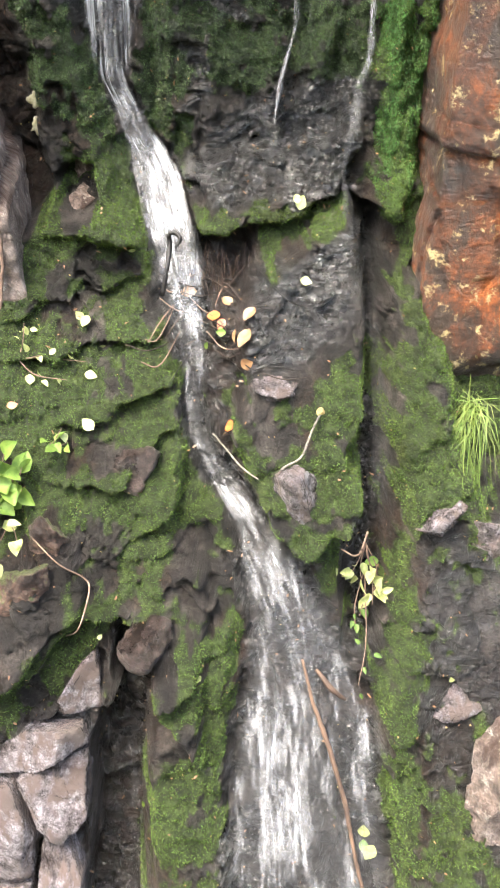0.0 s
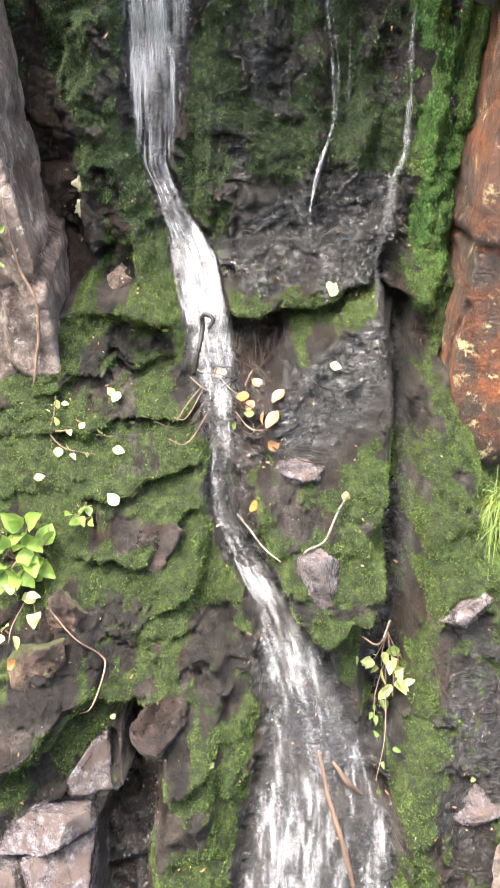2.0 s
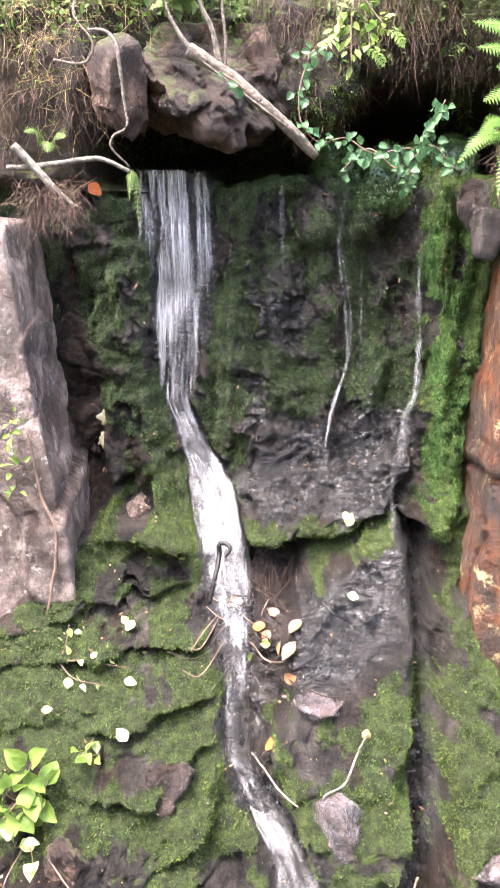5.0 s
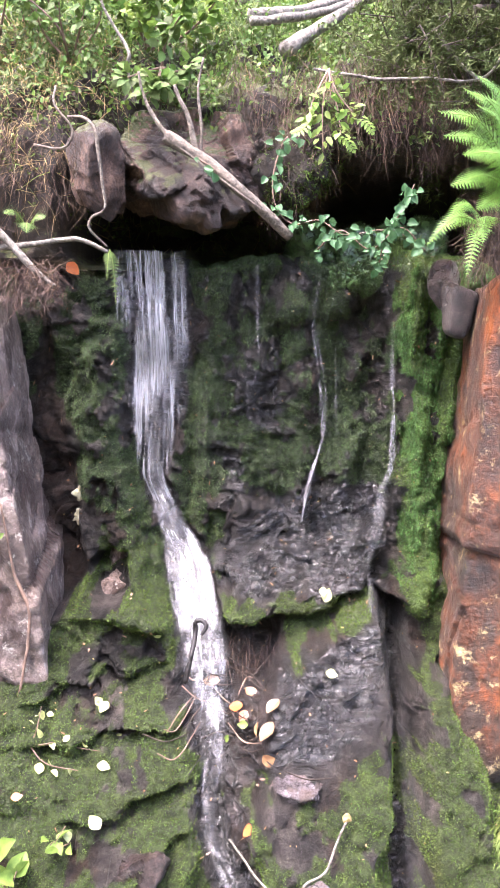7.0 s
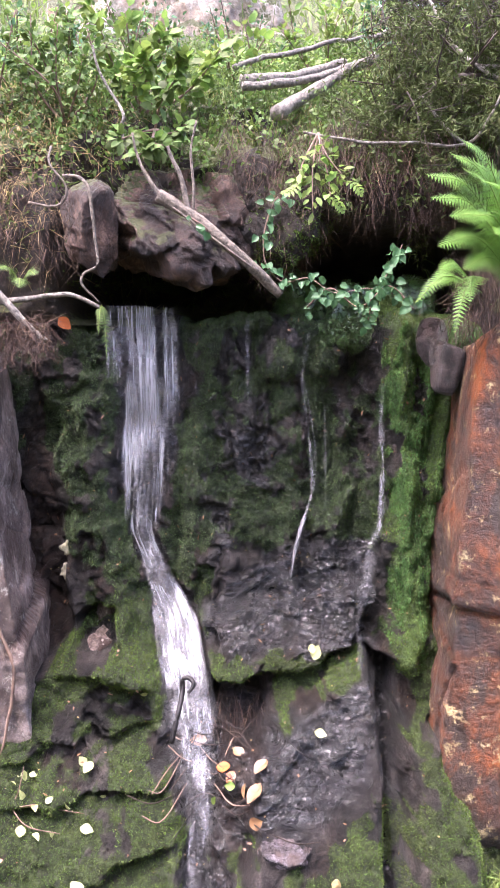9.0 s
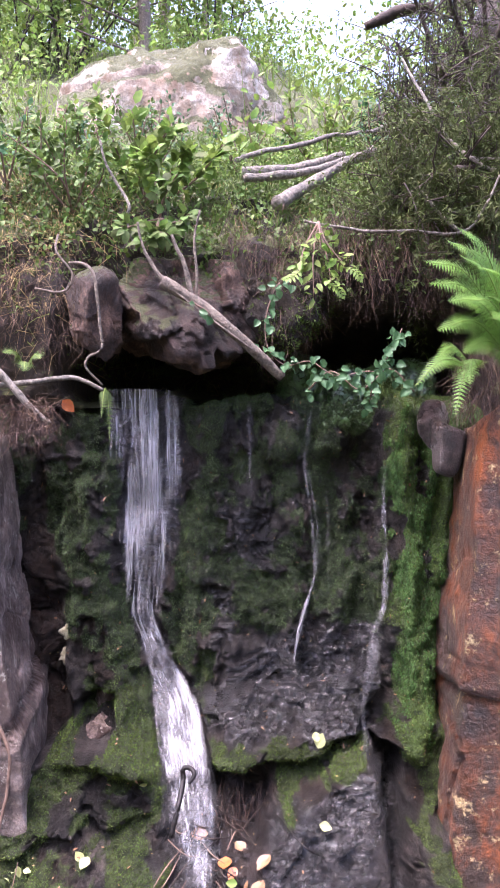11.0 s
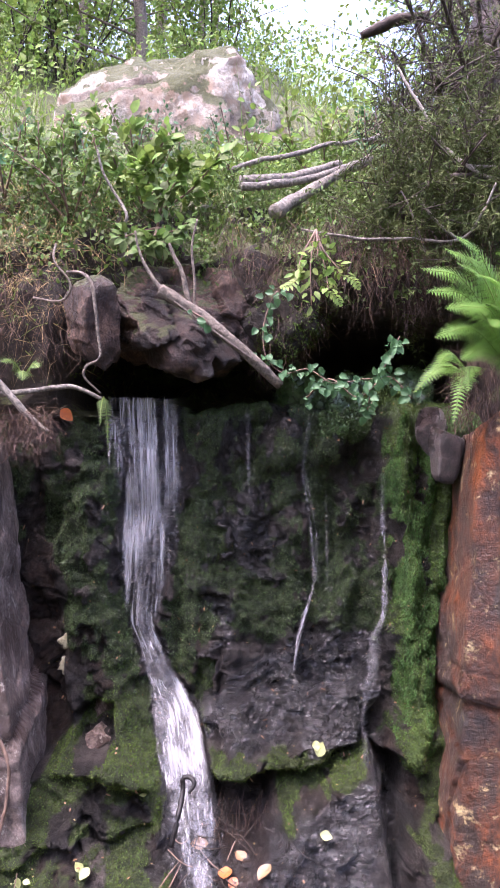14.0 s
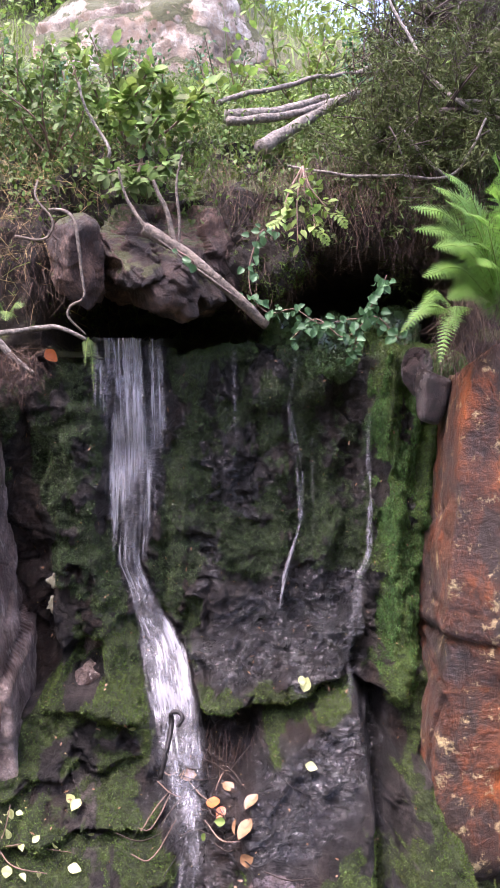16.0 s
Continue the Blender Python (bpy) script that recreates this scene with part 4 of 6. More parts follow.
near = lambda p, n: between(p[:, 0], -0.95, 0.95) * between(p[:, 2], -1.0, 1.9)
p, n = sample(FACE, 190000, near, "moss")
n = toward_eye(n)
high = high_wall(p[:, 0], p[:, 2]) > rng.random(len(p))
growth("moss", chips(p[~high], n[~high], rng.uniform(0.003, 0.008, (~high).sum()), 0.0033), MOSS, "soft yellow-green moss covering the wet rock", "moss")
growth("dimmed_moss", chips(p[high], n[high], rng.uniform(0.003, 0.008, high.sum()), 0.0033), MOSS_DARK, "wet moss on the upright rock wall, darkened for its dim light", "moss")
hang = lambda p, n: zone(p[:, 0] + 0.05 * fbm(p * 9, 3, 4), p[:, 2] + 0.25 * fbm(p * [24, 0, 2], 2, 6), FRESH_RIDGE, 0.02) * sstep(-0.3, 0.1, fbm(p * [30, 0, 3], 3, 16))
p, n = sample(FACE, 46000, hang, "moss")
n = toward_eye(n)
growth("hanging_moss", blade_mesh(p, n * 0.7 + [0, 0, -0.5] + rng.normal(size=p.shape) * 0.4, rng.uniform(0.003, 0.007, len(p)), 0.003, 0.5), MOSS_BRIGHT, "bright green moss hanging in ribs down the rock", "moss")
p, n = sample(FACE, 800, near)
n = toward_eye(n)
q, m = sample(FACE, 700, near)
m = toward_eye(m)
growth("bark_litter", leaf_mesh(q + m * 0.005, rng.normal(size=q.shape), m, rng.uniform(0.006, 0.02, len(q)), rng.uniform(0.003, 0.007, len(q))), BROWN_LEAF, "small brown scraps of bark and leaf on the rock", "litter")
growth("leaf_litter", leaf_mesh(p + n * 0.006, rng.normal(size=p.shape), n, rng.uniform(0.003, 0.009, len(p)), rng.uniform(0.002, 0.005, len(p))), STRAW, "tiny pale petals and seed scales strewn over the moss", "litter")

# turf, heath and roots of the bank
front = lambda p, n: between(p[:, 0], -1.6, 1.6, 0.2) * between(p[:, 1], 2.5, 4.3, 0.1) * between(p[:, 2], 1.86, 4, 0.06) * sstep(-0.2, 0.3, n[:, 2])
p, n = sample(BANK, 16000, front)
up = rng.normal(size=p.shape) * 0.5 + [0, -0.25, 0.8]
growth("turf_moss", chips(p, n, rng.uniform(0.008, 0.02, len(p)), 0.006, 4), MOSS, "mossy turf along the edge of the bank", "moss")
grassy = lambda p, n: front(p, n) * sstep(-0.1, 0.25, fbm(p * 3, 3, 5) + 0.1)
p, n = sample(BANK, 4500, grassy)
up = rng.normal(size=p.shape) * 0.55 + [0, -0.3, 0.8]
growth("bank_grass", blade_mesh(p, up, rng.uniform(0.05, 0.14, len(p)), 0.003, rng.uniform(0.2, 0.9, len(p))), GRASS, "fine green grass on top of the bank", "grass")
p, n = sample(BANK, 9000, lambda p, n: front(p, n) * (0.12 + sstep(-0.3, -0.65, p[:, 0]) * between(p[:, 2], 1.9, 2.6, 0.1)))
up = rng.normal(size=p.shape) * 0.6 + [0, -0.5, 0.4]
growth("dry_grass", blade_mesh(p, up, rng.uniform(0.05, 0.13, len(p)), 0.0017, rng.uniform(0.5, 1.2, len(p))), STRAW, "bleached dry grass drooping over the bank", "grass")


def heath(name, count, keep, size, material, label, height=(0.02, 0.12)):
    p, n = sample(BANK, count, keep)
    clump = np.repeat(p, 7, 0) + rng.normal(size=(count * 7, 3)) * 0.018
    clump[:, 2] += rng.uniform(*height, len(clump))
    lv = leaf_mesh(clump, rng.normal(size=clump.shape) + [0, -0.4, 0.2], rng.normal(size=clump.shape) * 0.5 + [0, -0.4, 1], rng.uniform(0.7, 1.2, len(clump)) * size, size * 0.55)
    stems = blade_mesh(p - [0, 0, 0.02], rng.normal(size=p.shape) * 0.3 + [0, 0, 1], height[1] * 1.1, 0.003, 0.05)
    return growth(name, joined(lv, stems), material, label, "shrub")


heath("bilberry_heath", 2600, lambda p, n: front(p, n) * sstep(2.25, 2.4, p[:, 2]) * (0.06 + sstep(-0.06, 0.16, fbm(p * 3.2, 3, 44))), 0.016, LEAF, "low bilberry heath with small oval leaves")
heath("cowberry_heath", 900, lambda p, n: front(p, n) * sstep(2.35, 2.5, p[:, 2]) * sstep(0, 0.2, fbm(p * 2, 2, 8)), 0.02, BRIGHT_LEAF, "light green heath shrubs on the bank")
heath("edge_heath", 800, lambda p, n: between(p[:, 0], -0.95, 0.95, 0.05) * between(p[:, 2], 2.16, 2.44, 0.03) * between(p[:, 1], 2.5, 2.98, 0.05), 0.024, LEAF, "drooping leafy heath along the edge of the bank", (-0.06, 0.05))
back = lambda p, n: between(p[:, 0], -5, 5, 0.5) * between(p[:, 1], 3.8, 13, 0.3) * (1 - between(p[:, 0], -1.2, 0.22, 0.08) * between(p[:, 1], 3.9, 5.9, 0.1))
heath("hill_undergrowth", 2800, back, 0.05, BRIGHT_LEAF, "leafy undergrowth on the hillside", (0.03, 0.5))
p, n = sample(BANK, 7000, back)
growth("hill_grass", blade_mesh(p, rng.normal(size=p.shape) * 0.4 + [0, 0, 1], rng.uniform(0.1, 0.35, len(p)), 0.012, 0.3), GRASS, "tall grass on the hillside", "grass")


def fringe(name, count, box, length, label, spread=0.25):
    """Roots that hang from a bank between two corners."""
    (x0, y0, z0), (x1, y1, z1) = box
    p = np.stack([rng.uniform(x0, x1, count), rng.uniform(y0, y1, count), rng.uniform(z0, z1, count)], 1)
    p[:, 2] += 0.16 * fbm(p * [5, 5, 0], 3, 3)
    a = blade_mesh(p, rng.normal(size=p.shape) * spread + [0, -0.12, -1], rng.uniform(0.25, 1.0, count) * length, 0.0014, 0.1, 0.14)
    return growth(name, a, ROOTS, label, "roots")


fringe("hanging_roots", 1700, ((0.20, 2.64, 2.18), (0.72, 2.80, 2.36)), 0.2, "curtain of fine brown roots hanging under the turf")
fringe("hanging_roots", 520, ((-0.86, 2.52, 1.9), (-0.5, 2.66, 2.22)), 0.15, "matted brown roots and stalks hanging from the bank", 0.5)
fringe("hanging_roots", 500, ((-0.72, 2.42, 1.66), (-0.54, 2.56, 1.76)), 0.12, "matted red-brown roots beside the pillar", 0.8)
fringe("hanging_roots", 900, ((0.54, 2.26, 1.72), (0.86, 2.5, 1.9)), 0.15, "red-brown root mat on top of the rust rock", 0.5)
fringe("hanging_roots", 110, ((-0.05, 2.42, 0.66), (0.1, 2.5, 0.74)), 0.14, "brown roots hanging under the ledge", 0.12)
fringe("hanging_roots", 500, ((-0.1, 2.62, 2.12), (0.2, 2.74, 2.32)), 0.14, "fine dark roots hanging from the turf", 0.3)


# ---- branches, logs and sticks ----
def stick(name, points, radii, material, label, category="stick", sides=7, n=None, wobble=0.0, seed=0, parent=None):
    data = tube(bend(points, n or 6 * len(points)), radii, sides, wobble, seed)
    ob = part(name, data, material, parent)
    return ob if parent else tagged(ob, label, category)


log = thing("fallen_log", (-0.26, 2.5, 2.087), "bark-covered fallen log leaning across the overhang", "log")


def local(ob, points):
    return [tuple(np.subtract(q, ob.location)) for q in points]


stick("trunk", local(log, [(-0.262, 2.5, 2.089), (-0.171, 2.5, 2.036), (-0.072, 2.5, 1.961), (0.01, 2.52, 1.894), (0.085, 2.56, 1.834)]), [0.015, 0.018, 0.017, 0.016, 0.013], BARK, "", parent=log, sides=12, n=60, wobble=0.006)
stick("side_twig", local(log, [(-0.25, 2.5, 2.084), (-0.294, 2.5, 2.139), (-0.329, 2.5, 2.203), (-0.339, 2.5, 2.251)]), [0.007, 0.004, 0.003], BARK, "", parent=log, wobble=0.01)
stick("side_twig", local(log, [(-0.171, 2.5, 2.04), (-0.185, 2.5, 2.09), (-0.198, 2.5, 2.134), (-0.237, 2.5, 2.222)]), [0.008, 0.007, 0.005], BARK, "", parent=log, wobble=0.01)
stick("side_twig", local(log, [(0.0, 2.49, 1.9), (-0.103, 2.47, 1.968), (-0.2, 2.47, 2.037), (-0.22, 2.47, 2.05)]), [0.003, 0.003, 0.002], BARK, "", parent=log)
stick("side_twig", local(log, [(-0.167, 2.52, 2.05), (-0.167, 2.52, 2.115), (-0.178, 2.52, 2.213), (-0.165, 2.52, 2.295)]), [0.004, 0.004, 0.003], BARK, "", parent=log)
stick("sawn_log", [(0.056, 2.75, 2.39), (0.161, 2.9, 2.497), (0.29, 3.1, 2.635), (0.424, 3.3, 2.76)], [0.022, 0.022, 0.02, 0.015], PALE_WOOD, "pale sawn log lying on the bank", "log", 12, 40, 0.015)
stick("sawn_log", [(-0.049, 2.9, 2.528), (0.049, 2.95, 2.552), (0.168, 3.05, 2.61), (0.299, 3.2, 2.70)], [0.02, 0.018, 0.014], PALE_WOOD, "pale sawn log lying on the bank", "log", 12, 40, 0.012, 3)
stick("sawn_log", [(-0.043, 2.8, 2.478), (0.066, 2.85, 2.508), (0.172, 2.95, 2.56), (0.3, 3.1, 2.65)], [0.015, 0.013, 0.011], PALE_WOOD, "thinner pale sawn log on the bank", "log", 10, 40, 0.012, 5)
stick("branch", [(-0.077, 3.0, 2.599), (0.089, 3.1, 2.685), (0.306, 3.3, 2.809), (0.47, 3.5, 2.923)], [0.009, 0.008, 0.006], PALE_WOOD, "long bare branch lying on the bank", "branch", 8, 40, 0.02, 7)
stick("branch", [(0.134, 2.65, 2.307), (0.217, 2.62, 2.285), (0.315, 2.6, 2.271), (0.449, 2.6, 2.274), (0.585, 2.55, 2.263), (0.639, 2.5, 2.334), (0.673, 2.5, 2.417)], [0.004, 0.0045, 0.005, 0.004, 0.003], PALE_WOOD, "thin grey branch hanging before the hollow", "branch", 7, 50, 0.012, 9)
stick("branch", [(0.59, 2.56, 2.266), (0.532, 2.6, 2.324), (0.463, 2.6, 2.407)], [0.006, 0.004], PALE_WOOD, "short grey branch on the bank", "branch", 6, 20, 0.012, 11)
stick("branch", [(0.45, 2.9, 2.92), (0.51, 2.8, 2.747), (0.582, 2.7, 2.575), (0.629, 2.6, 2.49), (0.74, 2.6, 2.45)], [0.004, 0.005, 0.006, 0.005], PALE_WOOD, "pale dead branch hanging from the thicket", "branch", 7, 40, 0.012, 13)
stick("branch", [(0.61, 2.63, 2.51), (0.66, 2.6, 2.495), (0.74, 2.6, 2.5)], [0.006, 0.006], PALE_WOOD, "pale dead branch in the thicket", "branch", 6, 16, 0.01, 14)
stick("branch", [(-0.735, 2.5, 1.834), (-0.668, 2.5, 1.765), (-0.618, 2.5, 1.719), (-0.56, 2.5, 1.677)], [0.011, 0.010, 0.006], PALE_WOOD, "broken pale branch lying on the bank edge", "branch", 8, 26, 0.012, 15)
stick("branch", [(-0.76, 2.52, 1.775), (-0.611, 2.52, 1.796), (-0.515, 2.52, 1.808), (-0.421, 2.52, 1.775)], [0.0075, 0.0075, 0.006], PALE_WOOD, "grey branch lying along the bank edge", "branch", 8, 30, 0.012, 17)
stick("curling_root", [(-0.526, 2.5, 2.131), (-0.478, 2.49, 2.124), (-0.45, 2.48, 2.085), (-0.427, 2.48, 1.954), (-0.42, 2.48, 1.89), (-0.455, 2.48, 1.865), (-0.461, 2.48, 1.834), (-0.42, 2.5, 1.790)], [0.004, 0.0055, 0.004, 0.0035, 0.003], BARK, "twisted grey root curling over the boulder", "root", 8, 60, 0.006, 19)
stick("root", [(-0.624, 2.52, 2.059), (-0.543, 2.52, 2.053), (-0.516, 2.52, 2.103), (-0.564, 2.52, 2.167), (-0.57, 2.56, 2.22)], [0.004, 0.004, 0.003], BARK, "pale thin root on the bank", "root", 6, 30, 0.01, 21)
stick("stem", [(-0.36, 2.62, 2.20), (-0.385, 2.62, 2.289), (-0.378, 2.62, 2.33), (-0.406, 2.65, 2.375), (-0.461, 2.65, 2.46), (-0.48, 2.65, 2.53)], [0.004, 0.005, 0.004], PALE_WOOD, "bare crooked stem on the bank", "stick", 6, 30, 0.008, 22)


def on_face(x, z, out=0.0):
    return (x, float(face_y(x, z)[0]) - out, z)


def over_face(points, out):
    return [on_face(x, z, o) for (x, z), o in zip(points, out)]


stick("hooked_twig", over_face([(-0.169, 0.618), (-0.155, 0.687), (-0.147, 0.737), (-0.148, 0.768), (-0.129, 0.773), (-0.117, 0.761), (-0.130, 0.739)], [0.15, 0.17, 0.19, 0.2, 0.2, 0.195, 0.19]), [0.007, 0.0065, 0.006, 0.005], BLACK_TWIG, "black hooked twig standing in the white water", "twig", 7, 40)
stick("stick", over_face([(0.136, 0.238), (0.152, 0.278), (0.198, 0.305), (0.225, 0.352), (0.254, 0.40)], [0.02, 0.03, 0.035, 0.04, 0.045]), [0.0035, 0.0035, 0.003], PALE_WOOD, "pale bent stick with a frayed knob", "stick", 7, 30, 0.006, 3)
rock("frayed_knob", on_face(0.255, 0.402, 0.045), (0.008, 0.006, 0.009), chipped(4, 8), STRAW, 3, 3, 10, 0.4, label="frayed pale seed head on the stick", category="seed head")
stick("stick", over_face([(-0.504, 0.16), (-0.434, 0.105), (-0.378, 0.035), (-0.365, 0.009), (-0.389, -0.056), (-0.432, -0.117)], [0.05, 0.04, 0.04, 0.04, 0.04, 0.03]), [0.0015, 0.0022, 0.003, 0.0025, 0.0018], TWIG, "thin forked stick lying on the moss", "stick", 7, 40, 0.004, 5)
stick("waterlogged_branch", over_face([(0.202, -0.171), (0.231, -0.281), (0.267, -0.367), (0.305, -0.49), (0.333, -0.605), (0.36, -0.74)], [0.085, 0.1, 0.09, 0.1, 0.085, 0.09]), [0.004, 0.007, 0.007, 0.005], ROOTS, "dark reddish branch caught in the cascade", "branch", 8, 40, 0.01, 7)
stick("waterlogged_branch", over_face([(0.235, -0.2), (0.275, -0.235), (0.315, -0.285)], [0.085, 0.1, 0.085]), [0.005, 0.009, 0.006], ROOTS, "short broken branch stuck beside the cascade", "branch", 8, 20, 0.01, 8)
stick("twig", over_face([(-0.036, 0.294), (0.003, 0.264), (0.049, 0.251), (0.085, 0.262)], [0.04, 0.045, 0.045, 0.03]), [0.003, 0.003, 0.002], PALE_WOOD, "small twig across the stream", "twig", 6, 20, 0.006, 9)
stick("twig", over_face([(0.358, 0.19), (0.335, 0.13), (0.31, 0.07)], [0.1, 0.1, 0.1]), [0.003, 0.003, 0.002], TWIG, "brown root hanging in the gully", "twig", 6, 20, 0.008, 10)
stick("pillar_root", [(-0.668, 2.33, 1.10), (-0.655, 2.325, 1.03), (-0.634, 2.325, 0.922), (-0.593, 2.32, 0.798), (-0.609, 2.32, 0.655), (-0.622, 2.31, 0.526), (-0.607, 2.27, 0.45)], [0.003, 0.004, 0.005, 0.004, 0.0035], TWIG, "thin reddish root hanging down the pillar", "root", 6, 50, 0.01, 12)
# the tangle of debris caught below the chute
r2 = random.Random(6)
for k in range(38):
    x0, z0 = r2.gauss(-0.05, 0.07), r2.uniform(0.47, 0.64)
    a = r2.uniform(-1.3, 1.3)
    L = r2.uniform(0.02, 0.075)
    stick("debris_twig", over_face([(x0 - L * math.cos(a), z0 - L * math.sin(a) * 0.6), (x0, z0 + r2.uniform(-0.015, 0.015)), (x0 + L * math.cos(a), z0 + L * math.sin(a) * 0.6)], [0.045, 0.06, 0.04]), [0.0014, 0.002, 0.001], (DARK_BARK, TWIG, DARK_BARK, BLACK_TWIG)[k % 4], "thin wet twig jammed in the stream", "twig", 5, 10, 0.006, k)["group"] = "debris jam"


# ---- crusts of lichen ----
def lichen(x, z, size, label, y=None, seed=0):
    """A flat crust with a lobed edge, lying on the rock."""
    y = on_face(x, z)[1] if y is None else y
    a = np.linspace(0, 2 * np.pi, 40, endpoint=False)
    r = size * (1 + 1.1 * fbm(np.stack([2.2 * np.cos(a), 2.2 * np.sin(a), 0 * a + seed], 1), 3, seed))
    rings = [np.stack([k * r * np.cos(a), 0 * a - h, k * r * np.sin(a)], 1) for k, h in ((1.0, -0.012), (0.96, 0.004), (0.6, 0.009), (0.05, 0.006))]
    ob = part("lichen", (np.concatenate(rings), np.array([(i * 40 + j, i * 40 + (j + 1) % 40, (i + 1) * 40 + (j + 1) % 40, (i + 1) * 40 + j) for i in range(3) for j in range(40)])), LICHEN)
    ob.location = (x, y - 0.004, z)
    return tagged(ob, label, "lichen")


lichen(-0.525, 1.058, 0.022, "pale cream crust of lichen on brown rock", seed=3)
lichen(-0.53, 0.985, 0.02, "yellowish crust of lichen on brown rock", seed=8)


# ---- leaves that can be told apart ----
def single_leaf(name, at, nrm, turn, length, width, material, label, category="leaf", group="", parent=None, seed=0):
    r = random.Random(seed)
    nrm = Vector(nrm).normalized()
    side = nrm.cross(Vector((0, 0, 1))).normalized()
    upw = side.cross(nrm)
    d = side * math.cos(turn) + upw * math.sin(turn)
    d = d + nrm * r.uniform(-0.1, 0.25)
    L, W = length, width
    rows = [(0, 0.0), (0.12, 0.55), (0.3, 0.95), (0.5, 1.0), (0.72, 0.72), (0.88, 0.36), (1, 0.03)]
    v = []
    s = np.array(nrm.cross(d).normalized())
    dd, nn = np.array(d.normalized()), np.array(nrm)
    curl, cup = r.uniform(-0.2, 0.25), r.uniform(0.1, 0.5)
    for t, w in rows:
        for u in (-1, -0.5, 0, 0.5, 1):
            v.append(dd * L * (t - 0.5) + s * u * w * W / 2 * (1 + 0.06 * r.uniform(-1, 1)) + nn * (cup * W * 0.3 * (u * u) * w + curl * L * (t - 0.3) ** 2))
    ob = part(name, (np.array(v), grid_faces(7, 5)), material, parent)
    ob.location = at
    return ob if parent else tagged(ob, label, category, group)


def face_normal(x, z, e=0.02):
    y0, yx, yz = face_y([x, x + e, x], [z, z, z + e], False)
    return Vector(((yx - y0) / e, -1, (yz - y0) / e)).normalized()


def fallen(x, z, size, material, label, out=0.012, seed=0, wide=0.75):
    r = random.Random(seed + int(x * 997))
    nrm = face_normal(x, z) + Vector((r.uniform(-0.3, 0.3), -0.2, r.uniform(-0.2, 0.4)))
    return single_leaf("fallen_leaf", on_face(x, z, out), nrm, r.uniform(0, 6.28), size, size * wide, material, label, group="fallen leaves", seed=seed)


pale = "pale yellow fallen leaf lying on the wet moss"
for k, (x, z, s) in enumerate([(0.222, 0.826, 0.042), (0.226, 0.665, 0.034), (-0.534, 0.432, 0.036), (-0.371, 0.347, 0.044), (-0.369, 0.436, 0.036), (-0.386, 0.551, 0.040), (-0.403, 0.561, 0.03),
                               (-0.079, -0.195, 0.026), (-0.347, -0.145, 0.018), (-0.457, -0.742, 0.036), (0.301, -0.018, 0.028), (-0.436, 0.316, 0.03), (-0.53, 0.53, 0.022), (-0.47, 0.5, 0.024), (-0.34, 0.49, 0.018),
                               (0.601, -0.225, 0.02), (0.21, 0.835, 0.03), (-0.255, 0.716, 0.022), (0.384, -0.677, 0.05), (0.365, -0.60, 0.045)]):
    fallen(x, z, s, PALE_LEAF, pale, 0.06 if z < -0.5 and x > 0 else 0.014, k)
for k, (x, z, s) in enumerate([(-0.028, 0.564, 0.048), (-0.008, 0.548, 0.035), (0.012, 0.323, 0.045), (-0.57, 0.40, 0.03), (-0.6, 0.02, 0.035), (-0.56, 1.79, 0.05)]):
    fallen(x, min(z, 1.74), s, ORANGE_LEAF, "wet orange-brown dead leaf", 0.035, 40 + k)
for k, (x, z, s) in enumerate([(0.054, 0.549, 0.06), (0.07, 0.594, 0.05), (0.03, 0.52, 0.04), (-0.1, 0.6, 0.05), (0.06, 0.5, 0.045), (0.01, 0.58, 0.04)]):
    fallen(x, z, s, BROWN_LEAF, "crumpled brown dead leaf in the debris", 0.04, 60 + k)
for k, (x, z, s) in enumerate([(-0.009, 0.535, 0.03), (-0.05, 0.48, 0.025), (-0.251, -0.683, 0.022), (0.412, -0.046, 0.04), (0.37, -0.68, 0.035)]):
    fallen(x, z, s, BRIGHT_LEAF, "bright green fallen leaf", 0.04, 80 + k)


def sapling(name, base, tips, leaf, count, material, label, stem=0.004, seed=0, wide=0.62, stem_mat=TWIG, category="sapling", each=False, spread=0.03):
    """A small woody plant: stems from the base to the tips, with leaves along them."""
    t = thing(name, base, label, category)
    r = np.random.default_rng(seed)
    b = np.array(base)
    places, outs = [], []
    for tip in tips:
        tip = np.array(tip) - b
        line = bend([(0, 0, 0), tip * 0.5 + r.normal(size=3) * 0.02 * np.linalg.norm(tip) * 4, tip], 12)
        part("stem", tube(line, [stem, stem * 0.5], 6), stem_mat, t)
        k = max(2, count // len(tips))
        at = r.uniform(0.25, 1.0, k) ** 0.7
        pos = np.stack([np.interp(at * 11, np.arange(12), line[:, c]) for c in range(3)], 1)
        dirs = unit(r.normal(size=(k, 3)) + unit(tip) * 0.6 + [0, -0.35, -0.05])
        places.append(pos)
        outs.append(dirs)
    pos, dirs = np.concatenate(places), np.concatenate(outs)
    pos = pos + dirs * r.uniform(0.1, 1.0, (len(pos), 1)) * spread
    up = unit(r.normal(size=pos.shape) * 0.45 + [0, -0.6, 0.8])
    size = leaf * r.uniform(0.65, 1.15, len(pos))
    if each:
        for q, d, u, s in zip(pos, dirs, up, size):
            part("leaf", broad_leaf(q, d, u, s, s * wide), material, t)
    else:
        part("foliage", leaf_mesh(pos, dirs, up, size, size * wide), material, t)
    return t


